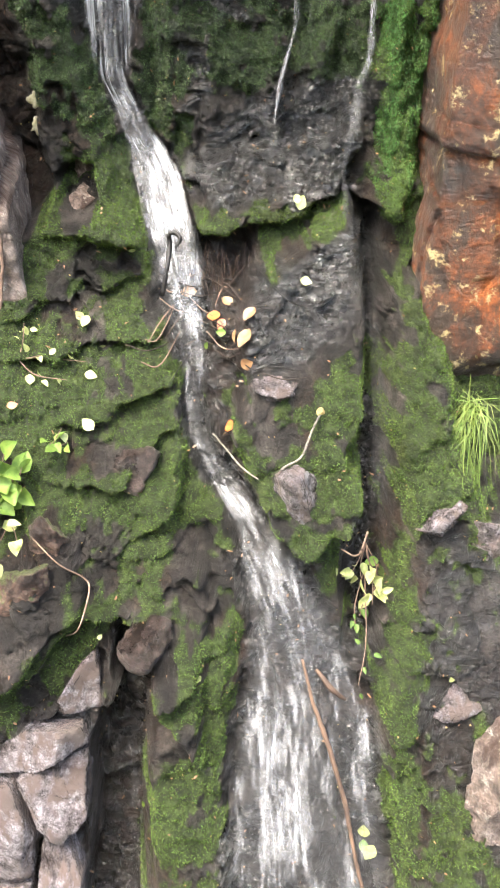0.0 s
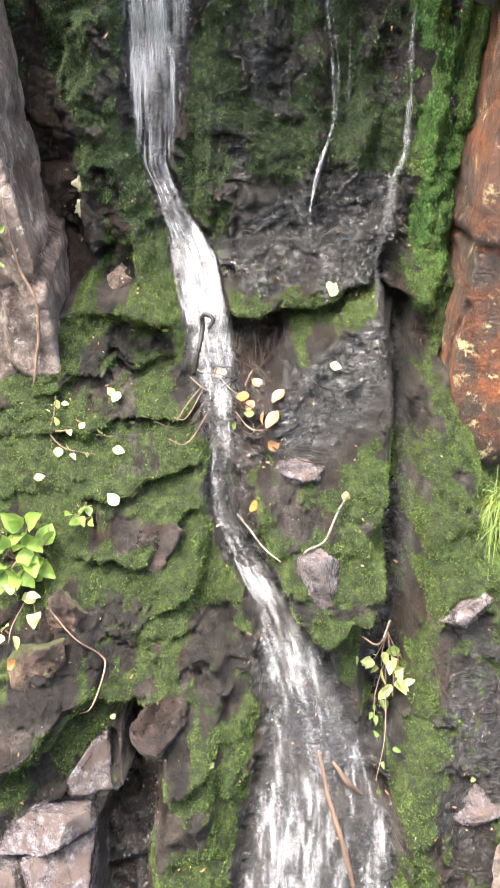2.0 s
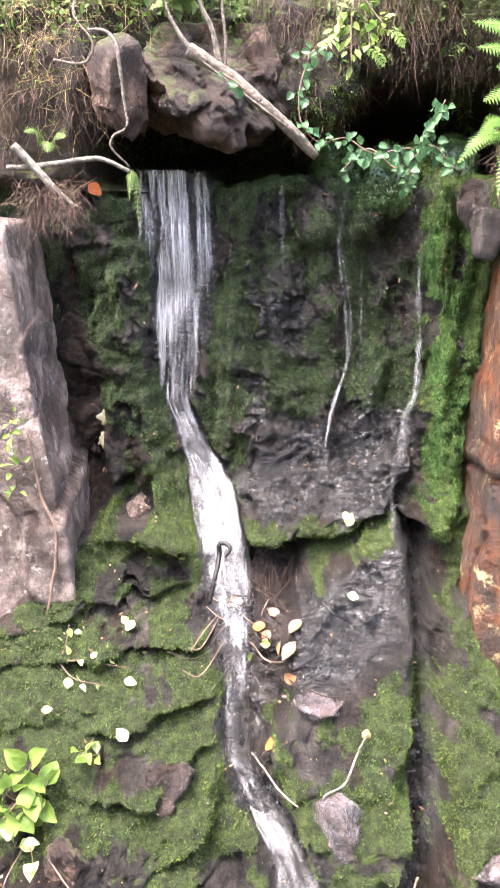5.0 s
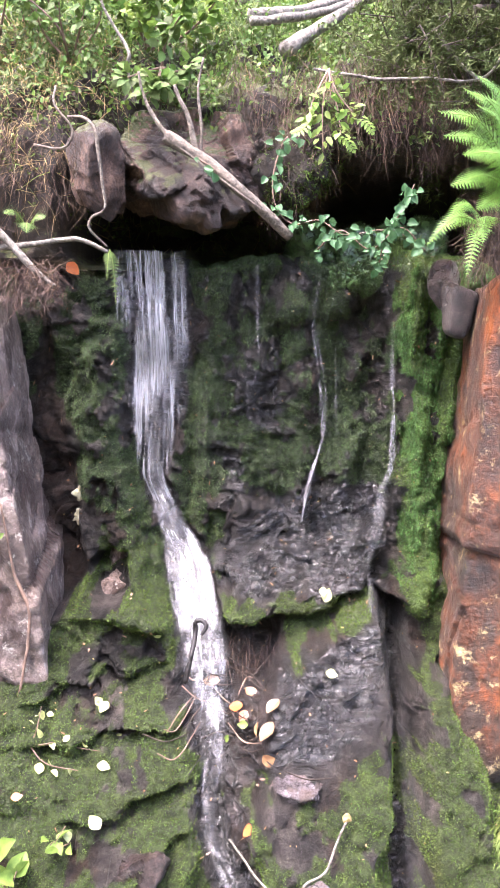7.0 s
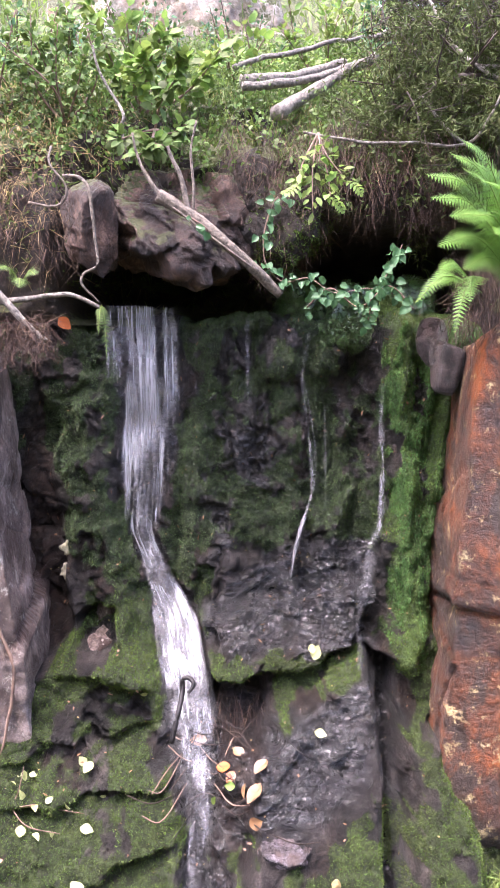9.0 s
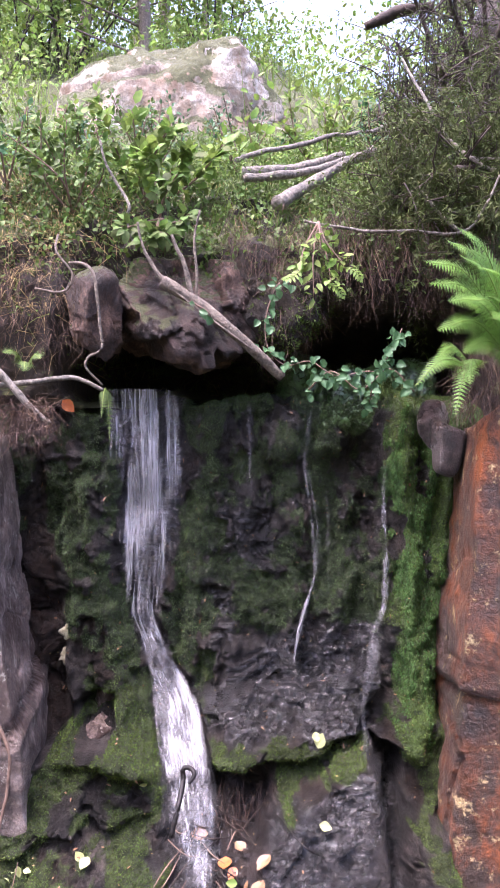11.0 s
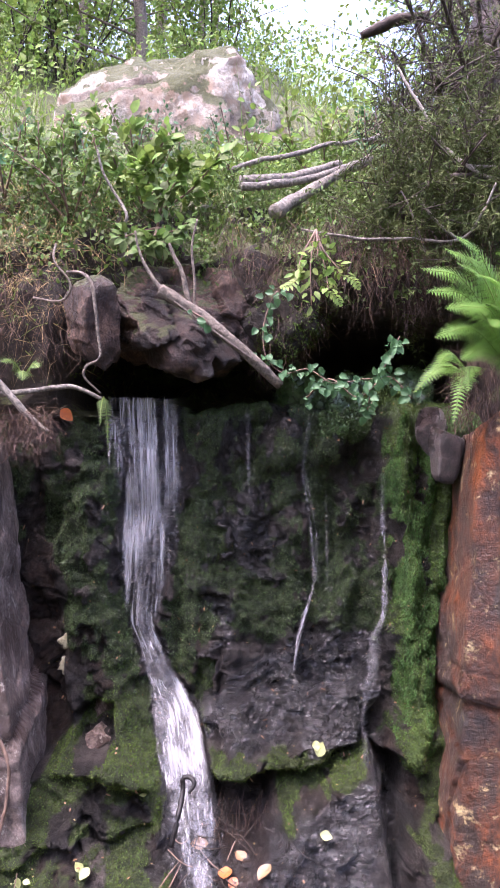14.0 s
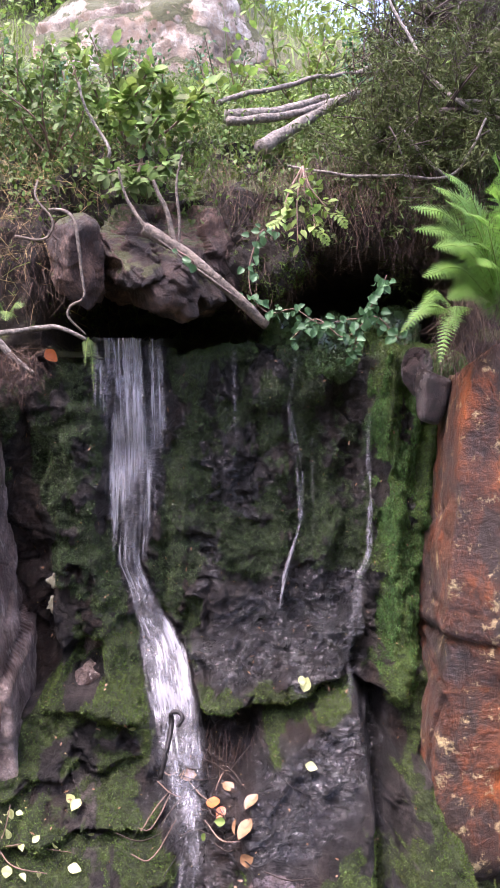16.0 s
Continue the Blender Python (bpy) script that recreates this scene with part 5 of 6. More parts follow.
# plants at the foot
sapling("birch_seedling", on_face(-0.60, 0.22, 0.0), [on_face(-0.53, 0.30, 0.10), on_face(-0.575, 0.33, 0.12), on_face(-0.53, 0.25, 0.1), on_face(-0.60, 0.2, 0.12), on_face(-0.57, 0.26, 0.12), on_face(-0.62, 0.28, 0.14), on_face(-0.62, 0.24, 0.14)], 0.058, 36, BRIGHT_LEAF, "birch seedling with broad fresh green leaves", 0.0025, 3, 0.8, each=True, category="seedling")
sapling("birch_seedling", on_face(-0.47, 0.29, 0.0), [on_face(-0.435, 0.36, 0.06), on_face(-0.46, 0.33, 0.06), on_face(-0.42, 0.32, 0.06)], 0.042, 8, BRIGHT_LEAF, "small birch seedling rooted in the moss", 0.002, 5, 0.75, each=True, category="seedling")
sapling("birch_seedling", on_face(-0.57, 0.47, 0.0), [on_face(-0.5, 0.5, 0.05), on_face(-0.55, 0.56, 0.05), on_face(-0.43, 0.44, 0.05), on_face(-0.38, 0.47, 0.04)], 0.026, 15, PALE_LEAF, "trailing seedling with pale withering leaves", 0.002, 7, 0.6, each=True, category="seedling")
sapling("pale_seedling", on_face(-0.58, 0.14, 0.0), [on_face(-0.59, 0.18, 0.1), on_face(-0.54, 0.14, 0.1), on_face(-0.6, 0.1, 0.1)], 0.045, 9, PALE_LEAF, "seedling with large pale yellow leaves", 0.002, 8, 0.75, each=True, category="seedling")
sapling("gully_plant", on_face(0.40, -0.02, 0.0), [on_face(0.375, -0.06, 0.08), on_face(0.41, -0.09, 0.08), on_face(0.35, -0.04, 0.08), on_face(0.42, -0.05, 0.07), on_face(0.40, -0.1, 0.1)], 0.042, 24, PALE_LEAF, "yellowing leafy plant growing in the gully", 0.002, 9, 0.6, each=True, category="plant")
sapling("gully_plant", on_face(0.39, -0.06, 0.03), [on_face(0.36, -0.19, 0.06), on_face(0.35, -0.24, 0.06), on_face(0.37, -0.15, 0.07)], 0.026, 12, LEAF, "trailing green plant hanging in the gully", 0.002, 10, 0.6, each=True, category="plant")

# saplings over the overhanging boulder
sapling("birch_sapling", (-0.36, 2.86, 2.38), [(-0.52, 2.85, 2.72), (-0.40, 2.75, 2.66), (-0.28, 2.75, 2.62), (-0.33, 2.65, 2.5), (-0.22, 2.8, 2.55), (-0.12, 2.85, 2.6)], 0.043, 420, BRIGHT_LEAF, "bushy birch sapling with fresh green leaves", 0.005, 21, 0.75)
sapling("birch_sapling", (-0.30, 2.72, 2.32), [(-0.26, 2.58, 2.24), (-0.20, 2.58, 2.3), (-0.33, 2.56, 2.2), (-0.38, 2.6, 2.26), (-0.24, 2.6, 2.42)], 0.042, 150, LEAF, "drooping birch sapling on the bank edge", 0.004, 22, 0.62)
sapling("birch_sapling", (-0.62, 2.9, 2.42), [(-0.70, 2.8, 2.62), (-0.6, 2.8, 2.66), (-0.5, 2.82, 2.58), (-0.78, 2.85, 2.6)], 0.03, 200, LEAF, "low birch shoots on the bank", 0.004, 23, 0.7)
sapling("birch_sapling", (-0.05, 3.2, 2.58), [(-0.05, 3.1, 2.78), (0.02, 3.1, 2.74), (-0.14, 3.1, 2.74), (-0.1, 3.0, 2.66)], 0.045, 50, BRIGHT_LEAF, "small birch sapling before the big boulder", 0.004, 24, 0.65)
sapling("willow_sapling", (-0.82, 2.9, 2.45), [(-0.86, 2.8, 2.7), (-0.74, 2.8, 2.68), (-0.95, 2.85, 2.66)], 0.03, 80, CREEPER_LEAF, "blue-green willow shoots on the bank", 0.004, 25, 0.5)
for k, (x, y, z) in enumerate([(-0.7, 3.5, 2.72), (0.25, 3.6, 2.8), (0.55, 3.3, 2.68), (-1.0, 3.6, 2.76), (0.8, 3.0, 2.55), (-0.45, 3.25, 2.6), (-0.75, 3.0, 2.5), (-0.95, 2.85, 2.42), (-0.05, 3.75, 2.83),
                               (-0.5, 3.9, 2.9), (-0.85, 4.0, 2.95), (0.45, 3.9, 2.95), (-0.58, 2.8, 2.4)]):
    r = random.Random(k)
    sapling("bush", (x, y, z - 0.06), [(x + r.uniform(-0.2, 0.2), y - 0.1, z + r.uniform(0.1, 0.26)) for _ in range(5)], (0.028, 0.036, 0.02)[k % 3], 200, (LEAF, BRIGHT_LEAF, CREEPER_LEAF)[k % 3], "small leafy bush on the bank", 0.004, 40 + k, 0.6, category="bush")


# creeper and rowan in front of the hollow
def creeper(name, line, count, size, material, label, seed):
    t = thing(name, line[0], label, "creeper")
    l = bend(local(t, line), 40)
    part("stem", tube(l, [0.0022, 0.0015], 5), TWIG, t)
    r = np.random.default_rng(seed)
    for k in range(count):
        q = l[min(39, int(40 * (k + 0.5) / count))] + r.normal(size=3) * [0.012, 0.01, 0.012]
        d = unit(r.normal(size=3) * [1, 0.4, 1] + [0, -0.3, -0.3])
        s = size * r.uniform(0.7, 1.2)
        part("leaf", broad_leaf(q, d, unit(np.array([r.normal() * 0.3, -0.9, 0.5 + r.normal() * 0.3])), s, s * 0.85), material, t)
    return t


creeper("creeper", [(0.07, 2.64, 2.12), (0.054, 2.6, 2.089), (0.032, 2.58, 2.001), (0.042, 2.56, 1.916), (0.092, 2.54, 1.867), (0.161, 2.52, 1.878), (0.234, 2.5, 1.838), (0.329, 2.5, 1.854), (0.425, 2.5, 1.834)], 70, 0.023, CREEPER_LEAF, "blue-green creeper with round leaves trailing over the lip", 3)
creeper("creeper", [(0.36, 2.62, 1.80), (0.332, 2.52, 1.77), (0.346, 2.5, 1.839), (0.391, 2.5, 1.921), (0.414, 2.5, 1.977)], 50, 0.025, CREEPER_LEAF, "blue-green creeper climbing out of the hollow", 4)
creeper("creeper", [(0.16, 2.6, 1.80), (0.22, 2.5, 1.85), (0.3, 2.48, 1.80), (0.38, 2.48, 1.86), (0.45, 2.48, 1.80)], 50, 0.025, CREEPER_LEAF, "blue-green creeper lying along the lip", 6)
creeper("creeper", [(-0.18, 2.48, 2.03), (-0.13, 2.46, 2.0), (-0.12, 2.46, 1.985)], 6, 0.024, CREEPER_LEAF, "few round leaves on a thin creeper", 5)
sapling("rowan_sprig", (0.178, 2.62, 2.30), [(0.165, 2.52, 2.06), (0.12, 2.52, 2.12), (0.21, 2.5, 2.1), (0.245, 2.52, 2.16), (0.18, 2.54, 2.2)], 0.036, 70, BRIGHT_LEAF, "drooping leafy sprig hanging before the hollow", 0.003, 31, 0.5)


def pinnate(parent, line, pairs, length, width, material, rachis=0.002):
    """A leaf with leaflets in pairs along its rib."""
    l = bend(line, pairs * 2 + 4)
    d = unit(np.gradient(l, axis=0))
    part("rachis", tube(l, [rachis, rachis * 0.4], 5), GRASS, parent)
    side = unit(np.cross(d, [0, -0.6, 0.8]))
    base, dirs, ups, sizes = [], [], [], []
    for k in range(pairs):
        i = 3 + 2 * k
        shape = math.sin(math.pi * min(1, 0.2 + 0.8 * (k + 0.5) / pairs)) ** 0.7
        for s in (-1, 1):
            base.append(l[i])
            dirs.append(side[i] * s + d[i] * 0.45)
            ups.append(np.cross(side[i], d[i]) * 1.0)
            sizes.append(length * shape)
    return np.array(base), unit(np.array(dirs)), np.array(ups), np.array(sizes)


for line in ([(0.13, 2.52, 2.14), (0.10, 2.5, 2.11), (0.07, 2.49, 2.10)], [(0.24, 2.52, 2.15), (0.28, 2.5, 2.13), (0.3, 2.5, 2.1)], [(0.19, 2.5, 2.1), (0.23, 2.49, 2.08), (0.25, 2.49, 2.05)]):
    t = thing("rowan_leaf", line[0], "feathered rowan leaf hanging before the hollow", "leaf")
    b, d, u, s = pinnate(t, local(t, line), 6, 0.026, 0.01, BRIGHT_LEAF)
    for q in zip(b, d, u, s):
        part("leaflet", leaf_mesh(q[0][None], q[1][None], q[2][None], q[3], 0.009), BRIGHT_LEAF, t)


def fern(name, base, tips, label, width=0.11, seed=0, material=FERN_LEAF, pairs=27):
    """A fern: fronds with toothed side leaves, each frond a part."""
    t = thing(name, base, label, "fern")
    r = random.Random(seed)
    for tip in tips:
        v = np.array(tip, float) - base
        mid = v * 0.55 + [0, 0, 0.22 * np.linalg.norm(v)]
        l = bend([(0, 0, 0), mid, v], pairs * 2 + 6)
        d = unit(np.gradient(l, axis=0))
        side = unit(np.cross(d, [r.uniform(-0.3, 0.3), -0.75, 0.65]))
        nrm = np.cross(side, d)
        bs, ds, us, ls = [], [], [], []
        for k in range(pairs):
            i = 5 + 2 * k
            grow = width * (1 - (k / pairs)) ** 0.75 * min(1, 0.55 + k / pairs * 2.2)
            for s in (-1, 1):
                pd = unit(side[i] * s + d[i] * 0.35 - nrm[i] * 0.15)
                m = 11
                for j in range(m):
                    f = (j + 0.5) / m
                    q = l[i] + pd * grow * f - nrm[i] * 0.1 * grow * f * f
                    for e in (-1, 1):
                        bs.append(q)
                        ds.append(unit(d[i] * e * s + pd * 0.55))
                        us.append(nrm[i])
                        ls.append(0.0115 * min(1.0, 0.4 + width * 6.3) * (1 - f * 0.75) * (grow / width) ** 0.5)
        ls = np.array(ls)
        fr = part("frond", leaf_mesh(np.array(bs), np.array(ds), np.array(us), ls, ls * 0.6), material, t)
        part("rachis", tube(l, [0.002, 0.0008], 5), GRASS, fr)
    return t


FR = (0.72, 2.38, 1.84)
fern("fern", FR, [(0.43, 2.22, 2.05), (0.42, 2.24, 2.11), (0.49, 2.2, 2.19), (0.62, 2.2, 2.24), (0.45, 2.2, 1.93), (0.52, 2.16, 2.0), (0.62, 2.1, 2.08), (0.55, 2.3, 2.16), (0.75, 2.15, 2.18), (0.85, 2.2, 2.2), (0.47, 2.18, 2.0), (0.5, 2.2, 2.12), (0.57, 2.12, 1.95), (0.6, 2.14, 2.15), (0.68, 2.1, 2.0), (0.66, 2.2, 2.26), (0.48, 2.26, 2.17), (0.53, 2.1, 2.07), (0.58, 2.2, 2.02), (0.52, 2.22, 1.88), (0.7, 2.06, 2.1), (0.78, 2.08, 2.06)], "big bright green fern on top of the rust rock", 0.085, 5)
fern("fern", (0.60, 2.42, 1.86), [(0.42, 2.3, 1.80), (0.51, 2.24, 1.72), (0.46, 2.26, 1.86), (0.54, 2.22, 1.80)], "smaller fern drooping between the rocks", 0.05, 7, pairs=22)
fern("fern", (-0.43, 2.62, 1.79), [(-0.40, 2.55, 1.63), (-0.425, 2.54, 1.70)], "tiny fern beside the head of the fall", 0.022, 9, LEAF, 14)
fern("fern", (-0.66, 2.60, 1.84), [(-0.6, 2.52, 1.86), (-0.70, 2.5, 1.87), (-0.64, 2.5, 1.82)], "little fern on the bank edge", 0.05, 11, LEAF, 12)


def grass_tuft(base, count, length, label, seed, lean=(0, -0.3, 0.6)):
    g = np.random.default_rng(seed)
    p = np.array(base) + g.normal(size=(count, 3)) * [0.02, 0.01, 0.012]
    ob = part("grass_tuft", joined(*[blade_mesh(p[k:k + 1], np.array([lean]) + g.normal(size=(1, 3)) * 0.4, length * g.uniform(0.6, 1.2), 0.003, g.uniform(0.6, 1.6)) for k in range(count)]), GRASS)
    return tagged(ob, label, "grass")


sapling("pillar_seedling", (-0.72, 2.36, 0.96), [(-0.68, 2.3, 1.0), (-0.70, 2.3, 0.93), (-0.73, 2.28, 1.0)], 0.03, 14, BRIGHT_LEAF, "leafy seedling rooted in a crack of the pillar", 0.002, 61, 0.6, each=True, category="seedling")
sapling("pillar_seedling", (-0.72, 2.36, 1.10), [(-0.69, 2.3, 1.13), (-0.71, 2.3, 1.07)], 0.026, 10, BRIGHT_LEAF, "small seedling rooted higher on the pillar", 0.002, 62, 0.6, each=True, category="seedling")
grass_tuft(on_face(0.70, 0.33, 0.08), 120, 0.22, "tuft of long green grass drooping over the rock", 3, (-0.25, -0.6, 0.3))
grass_tuft(on_face(0.66, 0.30, 0.07), 30, 0.24, "thin tuft of long grass blades", 4, (-0.5, -0.4, -0.2))
grass_tuft((0.46, 2.86, 1.84), 260, 0.1, "bright green grass growing in the hollow", 5, (0, -0.3, 0.6))
grass_tuft((0.40, 2.84, 1.84), 200, 0.08, "bright green grass at the edge of the hollow", 6, (0, -0.4, 0.6))

# ---- stones bedded in the moss ----
for x, z, size, mat, label, seed, turn in [
    (-0.264, 0.21, (0.075, 0.06, 0.075), DARK_STONE, "round brown stone half sunk in moss", 31, (0, 10, 0)),
    (-0.21, -0.13, (0.055, 0.045, 0.055), DARK_STONE, "brown wet stone over a dark hole", 32, (0, 20, 10)),
    (0.196, 0.17, (0.05, 0.045, 0.085), WET_STONE, "wet grey stone sunk in moss with a painted lilac sheen", 33, (0, -14, 5)),
    (0.141, 0.42, (0.075, 0.04, 0.04), WET_STONE, "shiny wet stone on the slab", 34, (0, -12, 0)),
    (-0.467, 0.12, (0.055, 0.05, 0.09), BROWN_ROCK, "brown stone with pale edges", 35, (0, -8, 0)),
    (-0.52, 0.03, (0.07, 0.05, 0.07), BROWN_ROCK, "brown broken stone beside the moss", 36, (0, 15, 10)),
    (0.60, -0.33, (0.10, 0.06, 0.055), WET_STONE, "broad wet purple stone", 37, (0, -10, 0)),
    (0.58, 0.12, (0.06, 0.04, 0.045), WET_STONE, "small pink stone in the moss", 40, (0, 0, 20)),
    (0.72, 0.05, (0.08, 0.06, 0.07), WET_STONE, "grey wet stone bedded in the slope", 41, (0, -20, 0)),
    (0.72, -0.55, (0.085, 0.10, 0.20), PILLAR, "upright brown striped slab", 49, (0, 6, 0)),
    (-0.40, 0.875, (0.03, 0.04, 0.05), PILLAR, "small grey stone in the recess", 51, (0, 10, 0)),
    (-0.41, 0.80, (0.045, 0.04, 0.04), PILLAR, "grey stone in the recess", 52, (0, -10, 0)),
]:
    rock("bedded_stone", on_face(x, z, -0.028), size, chipped(seed, 12, 0.66, 0.95), mat, seed, 5, 60, 0.10, turn, beds=0.05, blocks=0.13, label=label, category="stone")
for outline, out, seed, label in [
    ([(-0.49, -0.35), (-0.40, -0.22), (-0.36, -0.19), (-0.345, -0.34)], 0.05, 42, "pointed wet grey-purple slab beside the dark hole"),
    ([(-0.61, -0.40), (-0.55, -0.365), (-0.40, -0.355), (-0.385, -0.41), (-0.53, -0.465), (-0.65, -0.475)], 0.07, 43, "flat wet slab, its faces painted with a pale lilac sheen"),
    ([(-0.57, -0.475), (-0.39, -0.425), (-0.39, -0.58), (-0.45, -0.63), (-0.52, -0.60)], 0.06, 44, "angular wet slab with rusty seams"),
    ([(-0.70, -0.50), (-0.585, -0.49), (-0.53, -0.63), (-0.55, -0.74), (-0.72, -0.74)], 0.075, 45, "large wet slab low on the slope with a painted lilac sheen"),
    ([(-0.86, -0.44), (-0.67, -0.485), (-0.72, -0.62), (-0.88, -0.66)], 0.06, 46, "wet grey slab at the foot of the slope"),
    ([(-0.52, -0.65), (-0.44, -0.64), (-0.40, -0.72), (-0.43, -0.9), (-0.53, -0.88)], 0.05, 47, "wet rusty slab above the dark pool"),
    ([(-0.72, -0.77), (-0.55, -0.76), (-0.54, -0.95), (-0.74, -0.98)], 0.06, 48, "wet slab low on the slope"),
]:
    cz = (min(q[1] for q in outline) + max(q[1] for q in outline)) / 2
    y = float(np.interp(cz, PROFILE_Z, PROFILE_Y))
    standing_stone("wet_slab", outline, y - out - 0.02 * (seed % 3), y + 0.12, [(0.35 * (-1) ** seed, -1, 0.3 * (seed % 3 - 1), 0.5), ((-1) ** (seed + 1), -1, -0.4, 0.75)], WET_STONE, seed, 5, 120, 0.05, 0.0, 0.07, 29, label=label, category="stone")
rock("grey_stone", (0.515, 2.56, 1.715), (0.045, 0.05, 0.045), chipped(61, 11, 0.8, 1.0), DARK_STONE, 61, 5, 20, 0.05, (0, 12, 0), label="rounded grey stone at the lip of the hollow", category="stone")
rock("grey_stone", (0.56, 2.52, 1.66), (0.05, 0.05, 0.06), chipped(62, 9, 0.8, 1.0), DARK_STONE, 62, 4, 20, 0.05, (0, -12, 0), label="dark stone beside the rust rock", category="stone")
rock("left_slab", (-0.885, 2.30, 0.36), (0.14, 0.16, 0.16), BOX + chipped(63, 5, 0.9, 1.1), PILLAR, 63, 5, 30, 0.05, (0, -6, 0), label="dark slab under the pillar", category="rock")


# ---- trees and thicket on the hill ----
def hill_z(x, y):
    return float(np.interp(y, [q[0] for q in BANK_SHUT], [q[1] for q in BANK_SHUT]) - dip(x, y))


def tree(x, y, height, lean, seed, material, leaf, count, label, low=0.12):
    r = np.random.default_rng(seed)
    t = thing("tree", (x, y, hill_z(x, y) - 0.3), label, "tree")
    top = np.array([lean * height, r.normal() * 0.1 * height, height])
    trunk = bend([(0, 0, 0), top * 0.5 + r.normal(size=3) * 0.12, top], 24)
    part("trunk", tube(trunk, [0.05 * height / 4, 0.035 * height / 4, 0.008], 8, 0.05, seed), BARK, t)
    limbs, pos, dirs = [], [], []
    for k in range(18):
        f = low + (0.95 - low) * k / 18
        a = r.uniform(0, 6.283)
        start = np.array([np.interp(f * 23, np.arange(24), trunk[:, c]) for c in range(3)])
        L = height * 0.32 * (1.1 - f) + 0.25
        end = start + np.array([math.cos(a), math.sin(a), r.uniform(0.1, 0.5)]) * L
        l = bend([start, (start + end) / 2 + r.normal(size=3) * 0.08, end], 8)
        limbs.append(tube(l, [0.013, 0.004], 5))
        m = count // 18
        g = r.uniform(0.15, 1.0, m)
        q = np.stack([np.interp(g * 7, np.arange(8), l[:, c]) for c in range(3)], 1)
        hubs = q[:: 9]
        q = hubs[r.integers(0, len(hubs), m)] * 0.55 + q * 0.45 + r.normal(size=(m, 3)) * 0.13
        pos.append(q)
    part("branchwork", merged(limbs), BARK, t)
    pos = np.concatenate(pos)
    part("crown", leaf_mesh(pos, r.normal(size=pos.shape) + [0, 0, -0.4], r.normal(size=pos.shape) * 0.6 + [0, -0.3, 1], leaf * r.uniform(0.7, 1.2, len(pos)), leaf * 0.6), material, t)
    return t


for k, (x, y, h, lean) in enumerate([(-1.82, 9, 5.5, 0.01), (-1.03, 8, 5.0, 0.06), (-2.7, 11, 6.5, 0.05), (-3.4, 9.5, 5.5, -0.03), (-1.5, 13, 7, 0.0), (-0.9, 12.5, 5.0, -0.02), (-2.2, 15, 8, 0.02), (-4.6, 13, 7, 0), (2.6, 11, 6, 0), (3.4, 8.5, 5, -0.05), (-0.9, 17, 7, 0), (3.8, 15, 5, 0.1)]):
    tree(x, y, h, lean, 100 + k, (BRIGHT_LEAF, LEAF)[k % 5 == 2], 0.08, 3200, "slender young birch with light green leaves", 0.05)


def thicket(base, tips, seed, label, needles=2600):
    """A dense dead-twigged conifer bush: stems, forked twigs and sparse needles."""
    r = np.random.default_rng(seed)
    t = thing("conifer_bush", base, label, "bush")
    b = np.array(base)
    fine, tipsout = [], []
    for tip in tips:
        v = np.array(tip) - b
        l = bend([(0, 0, 0), v * 0.5 + r.normal(size=3) * 0.1, v], 12)
        part("stem", tube(l, [0.022, 0.006], 7, 0.03, seed), DARK_BARK, t)
        for k in range(26):
            f = r.uniform(0.15, 1)
            q = np.array([np.interp(f * 11, np.arange(12), l[:, c]) for c in range(3)])
            d = unit(r.normal(size=3) + [0, -0.3, 0.0])
            L = r.uniform(0.12, 0.4)
            m = bend([q, q + d * L * 0.5 + r.normal(size=3) * 0.04, q + d * L + r.normal(size=3) * 0.05 - [0, 0, 0.06]], 6)
            fine.append(tube(m, [0.004, 0.0015], 4))
            for j in range(5):
                s = m[r.integers(1, 6)]
                e = unit(r.normal(size=3))
                n = bend([s, s + e * 0.06, s + e * r.uniform(0.08, 0.18) + r.normal(size=3) * 0.03], 4)
                fine.append(tube(n, [0.002, 0.001], 3))
                tipsout.append(n)
    part("twiggery", merged(fine), DARK_BARK, t)
    tips_ = np.concatenate(tipsout)
    q = tips_[r.integers(0, len(tips_), needles)] + r.normal(size=(needles, 3)) * 0.015
    part("needles", chips(q, unit(r.normal(size=(needles, 3))), 0.03, 0.004, 3, 0.8), NEEDLES, t)
    return t


thicket((0.95, 4.0, 2.85), [(0.55, 3.7, 3.35), (0.7, 3.6, 3.6), (0.85, 3.7, 3.9), (0.62, 3.9, 3.75), (1.1, 3.6, 3.7), (0.5, 3.9, 3.15), (1.2, 3.8, 4.0)], 71, "dense dead-twigged conifer bush on the bank")
thicket((0.9, 3.3, 2.55), [(0.5, 3.0, 2.75), (0.6, 2.95, 2.9), (0.72, 2.9, 2.7), (0.85, 2.95, 3.05), (0.45, 3.2, 2.95), (1.05, 3.0, 2.9)], 72, "tangled low conifer bush above the roots", 3500)
thicket((0.68, 3.0, 2.42), [(0.40, 2.78, 2.44), (0.5, 2.72, 2.42), (0.62, 2.7, 2.45), (0.75, 2.72, 2.5)], 74, "low sprawling juniper on the bank edge", 16000)
thicket((1.5, 4.6, 3.1), [(0.9, 4.3, 4.0), (1.1, 4.2, 4.3), (1.4, 4.2, 3.8), (0.8, 4.4, 4.5), (1.5, 4.4, 4.6)], 73, "dark conifer bush hanging from the slope", 4200)
stick("conifer_tree", [(1.18, 4.3, 2.9), (1.12, 4.25, 3.5), (1.08, 4.2, 4.0), (1.02, 4.2, 4.8), (1.0, 4.2, 6.0)], [0.09, 0.08, 0.07, 0.05], BROWN_ROCK, "shaggy reddish-brown conifer tree without low branches", "tree", 12, 40, 0.06, 31)
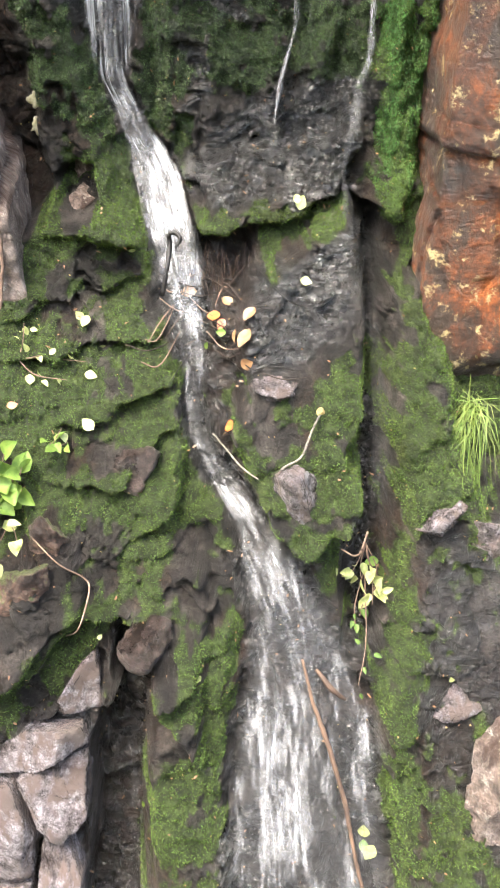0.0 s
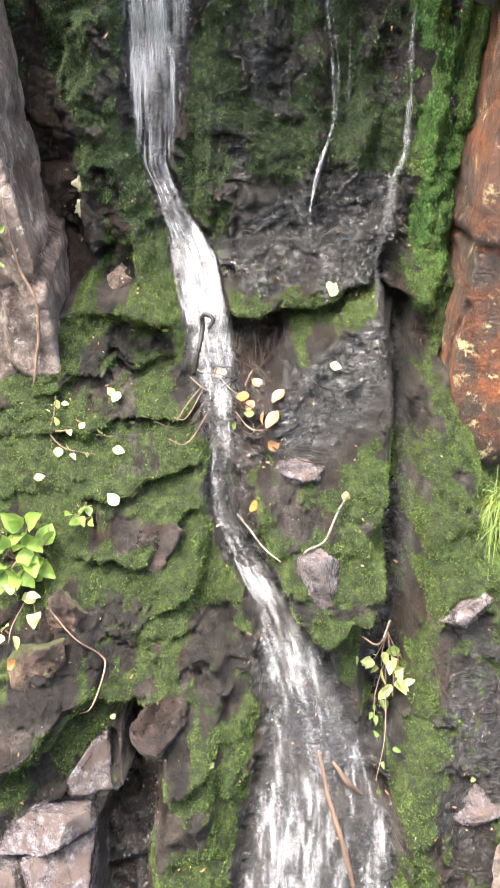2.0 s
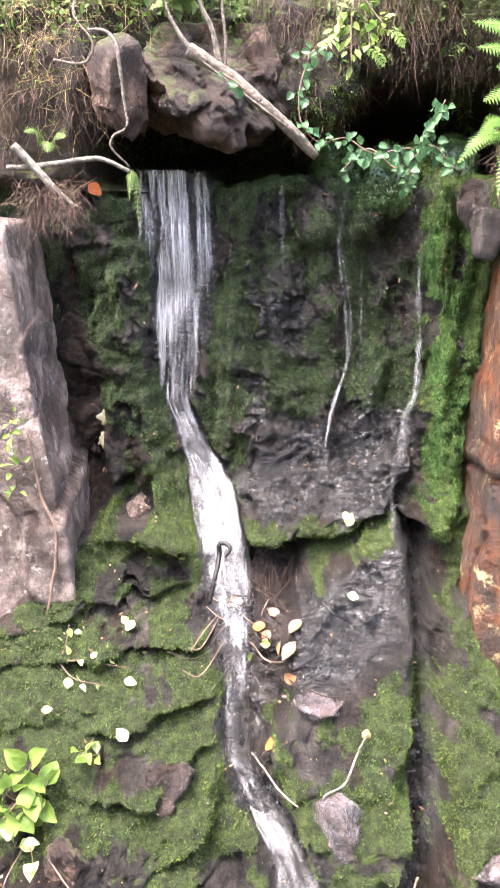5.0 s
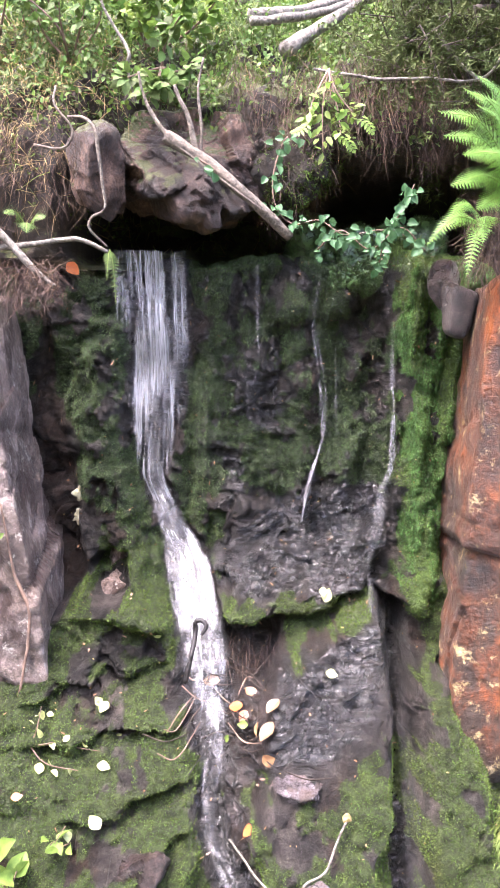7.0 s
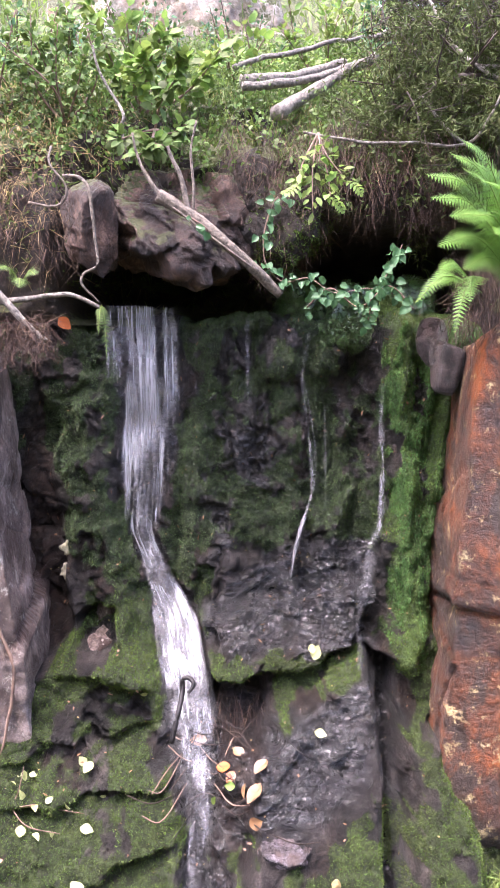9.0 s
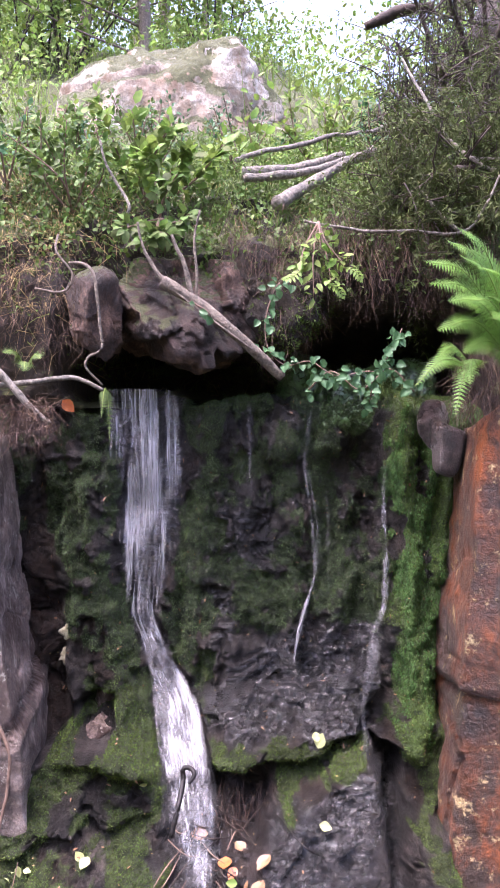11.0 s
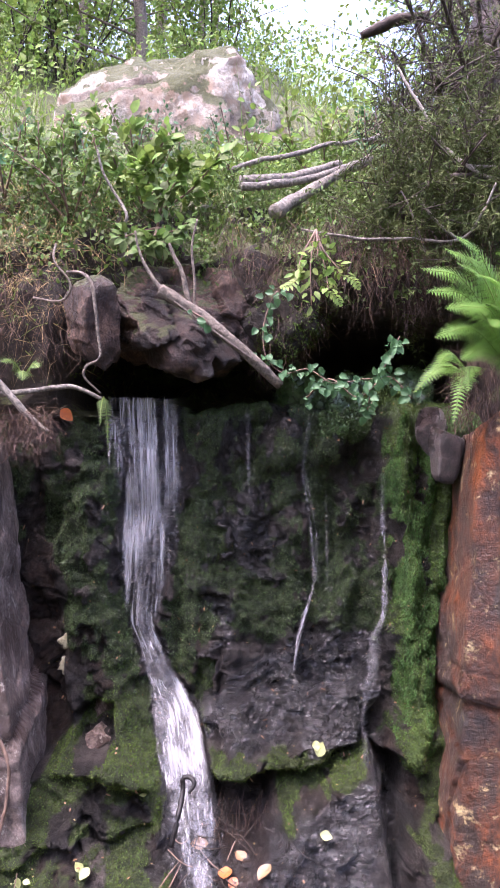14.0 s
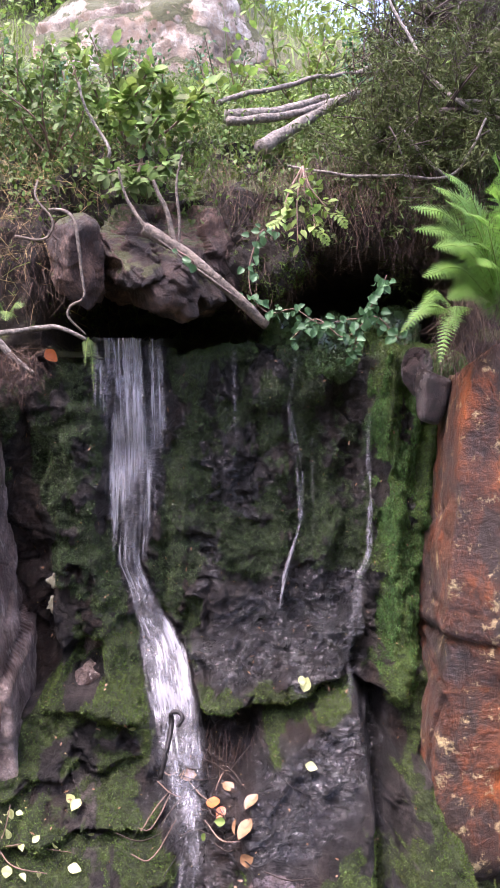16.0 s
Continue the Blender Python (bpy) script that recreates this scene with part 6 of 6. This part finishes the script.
stick("broken_branch", [(0.75, 4.0, 3.66), (0.62, 4.0, 3.635), (0.54, 4.0, 3.60), (0.461, 4.0, 3.565)], [0.022, 0.03, 0.03, 0.02], DARK_BARK, "dark broken mossy branch against the sky", "branch", 9, 24, 0.03, 33)


# young growth behind the boulder
for k in range(16):
    r = random.Random(300 + k)
    x, y = (r.uniform(-4.2, -0.4), r.uniform(6.6, 11)) if k < 11 else (r.uniform(1.5, 3.6), r.uniform(6.5, 11))
    z = hill_z(x, y)
    h = r.uniform(1.0, 2.0)
    sapling("young_birch", (x, y, z - 0.1), [(x + r.uniform(-0.8, 0.8), y + r.uniform(-0.5, 0.5), z + h * r.uniform(0.5, 1.0)) for _ in range(7)], 0.046, 1300, (BRIGHT_LEAF, LEAF)[k % 4 == 0], "leafy young birch on the hillside", 0.012, 400 + k, 0.65, DARK_BARK, "tree", spread=0.3)

turf = bpy.data.objects["turf_lump"]
p, n = sample(turf, 2600, lambda p, n: 0.1 + sstep(0.0, 0.2, fbm(p * 14, 3, 3)))
part("moss_cover", chips(p - np.array(turf.location), n, 0.012, 0.005), MOSS, turf)
p, n = sample(turf, 900)
part("root_cover", blade_mesh(p - np.array(turf.location), n * 0.5 + [0, 0, -0.7] + rng.normal(size=p.shape) * 0.5, rng.uniform(0.03, 0.09, len(p)), 0.002, 0.3, 0.12), ROOTS, turf)

# cushions of moss along the lip
for k, (x, y, z, s) in enumerate([(0.03, 2.8, 1.745, 0.035), (0.25, 2.77, 1.71, 0.04), (0.33, 2.78, 1.735, 0.035), (0.37, 2.98, 1.81, 0.085), (0.52, 2.98, 1.80, 0.085), (0.22, 3.05, 1.82, 0.09)]):
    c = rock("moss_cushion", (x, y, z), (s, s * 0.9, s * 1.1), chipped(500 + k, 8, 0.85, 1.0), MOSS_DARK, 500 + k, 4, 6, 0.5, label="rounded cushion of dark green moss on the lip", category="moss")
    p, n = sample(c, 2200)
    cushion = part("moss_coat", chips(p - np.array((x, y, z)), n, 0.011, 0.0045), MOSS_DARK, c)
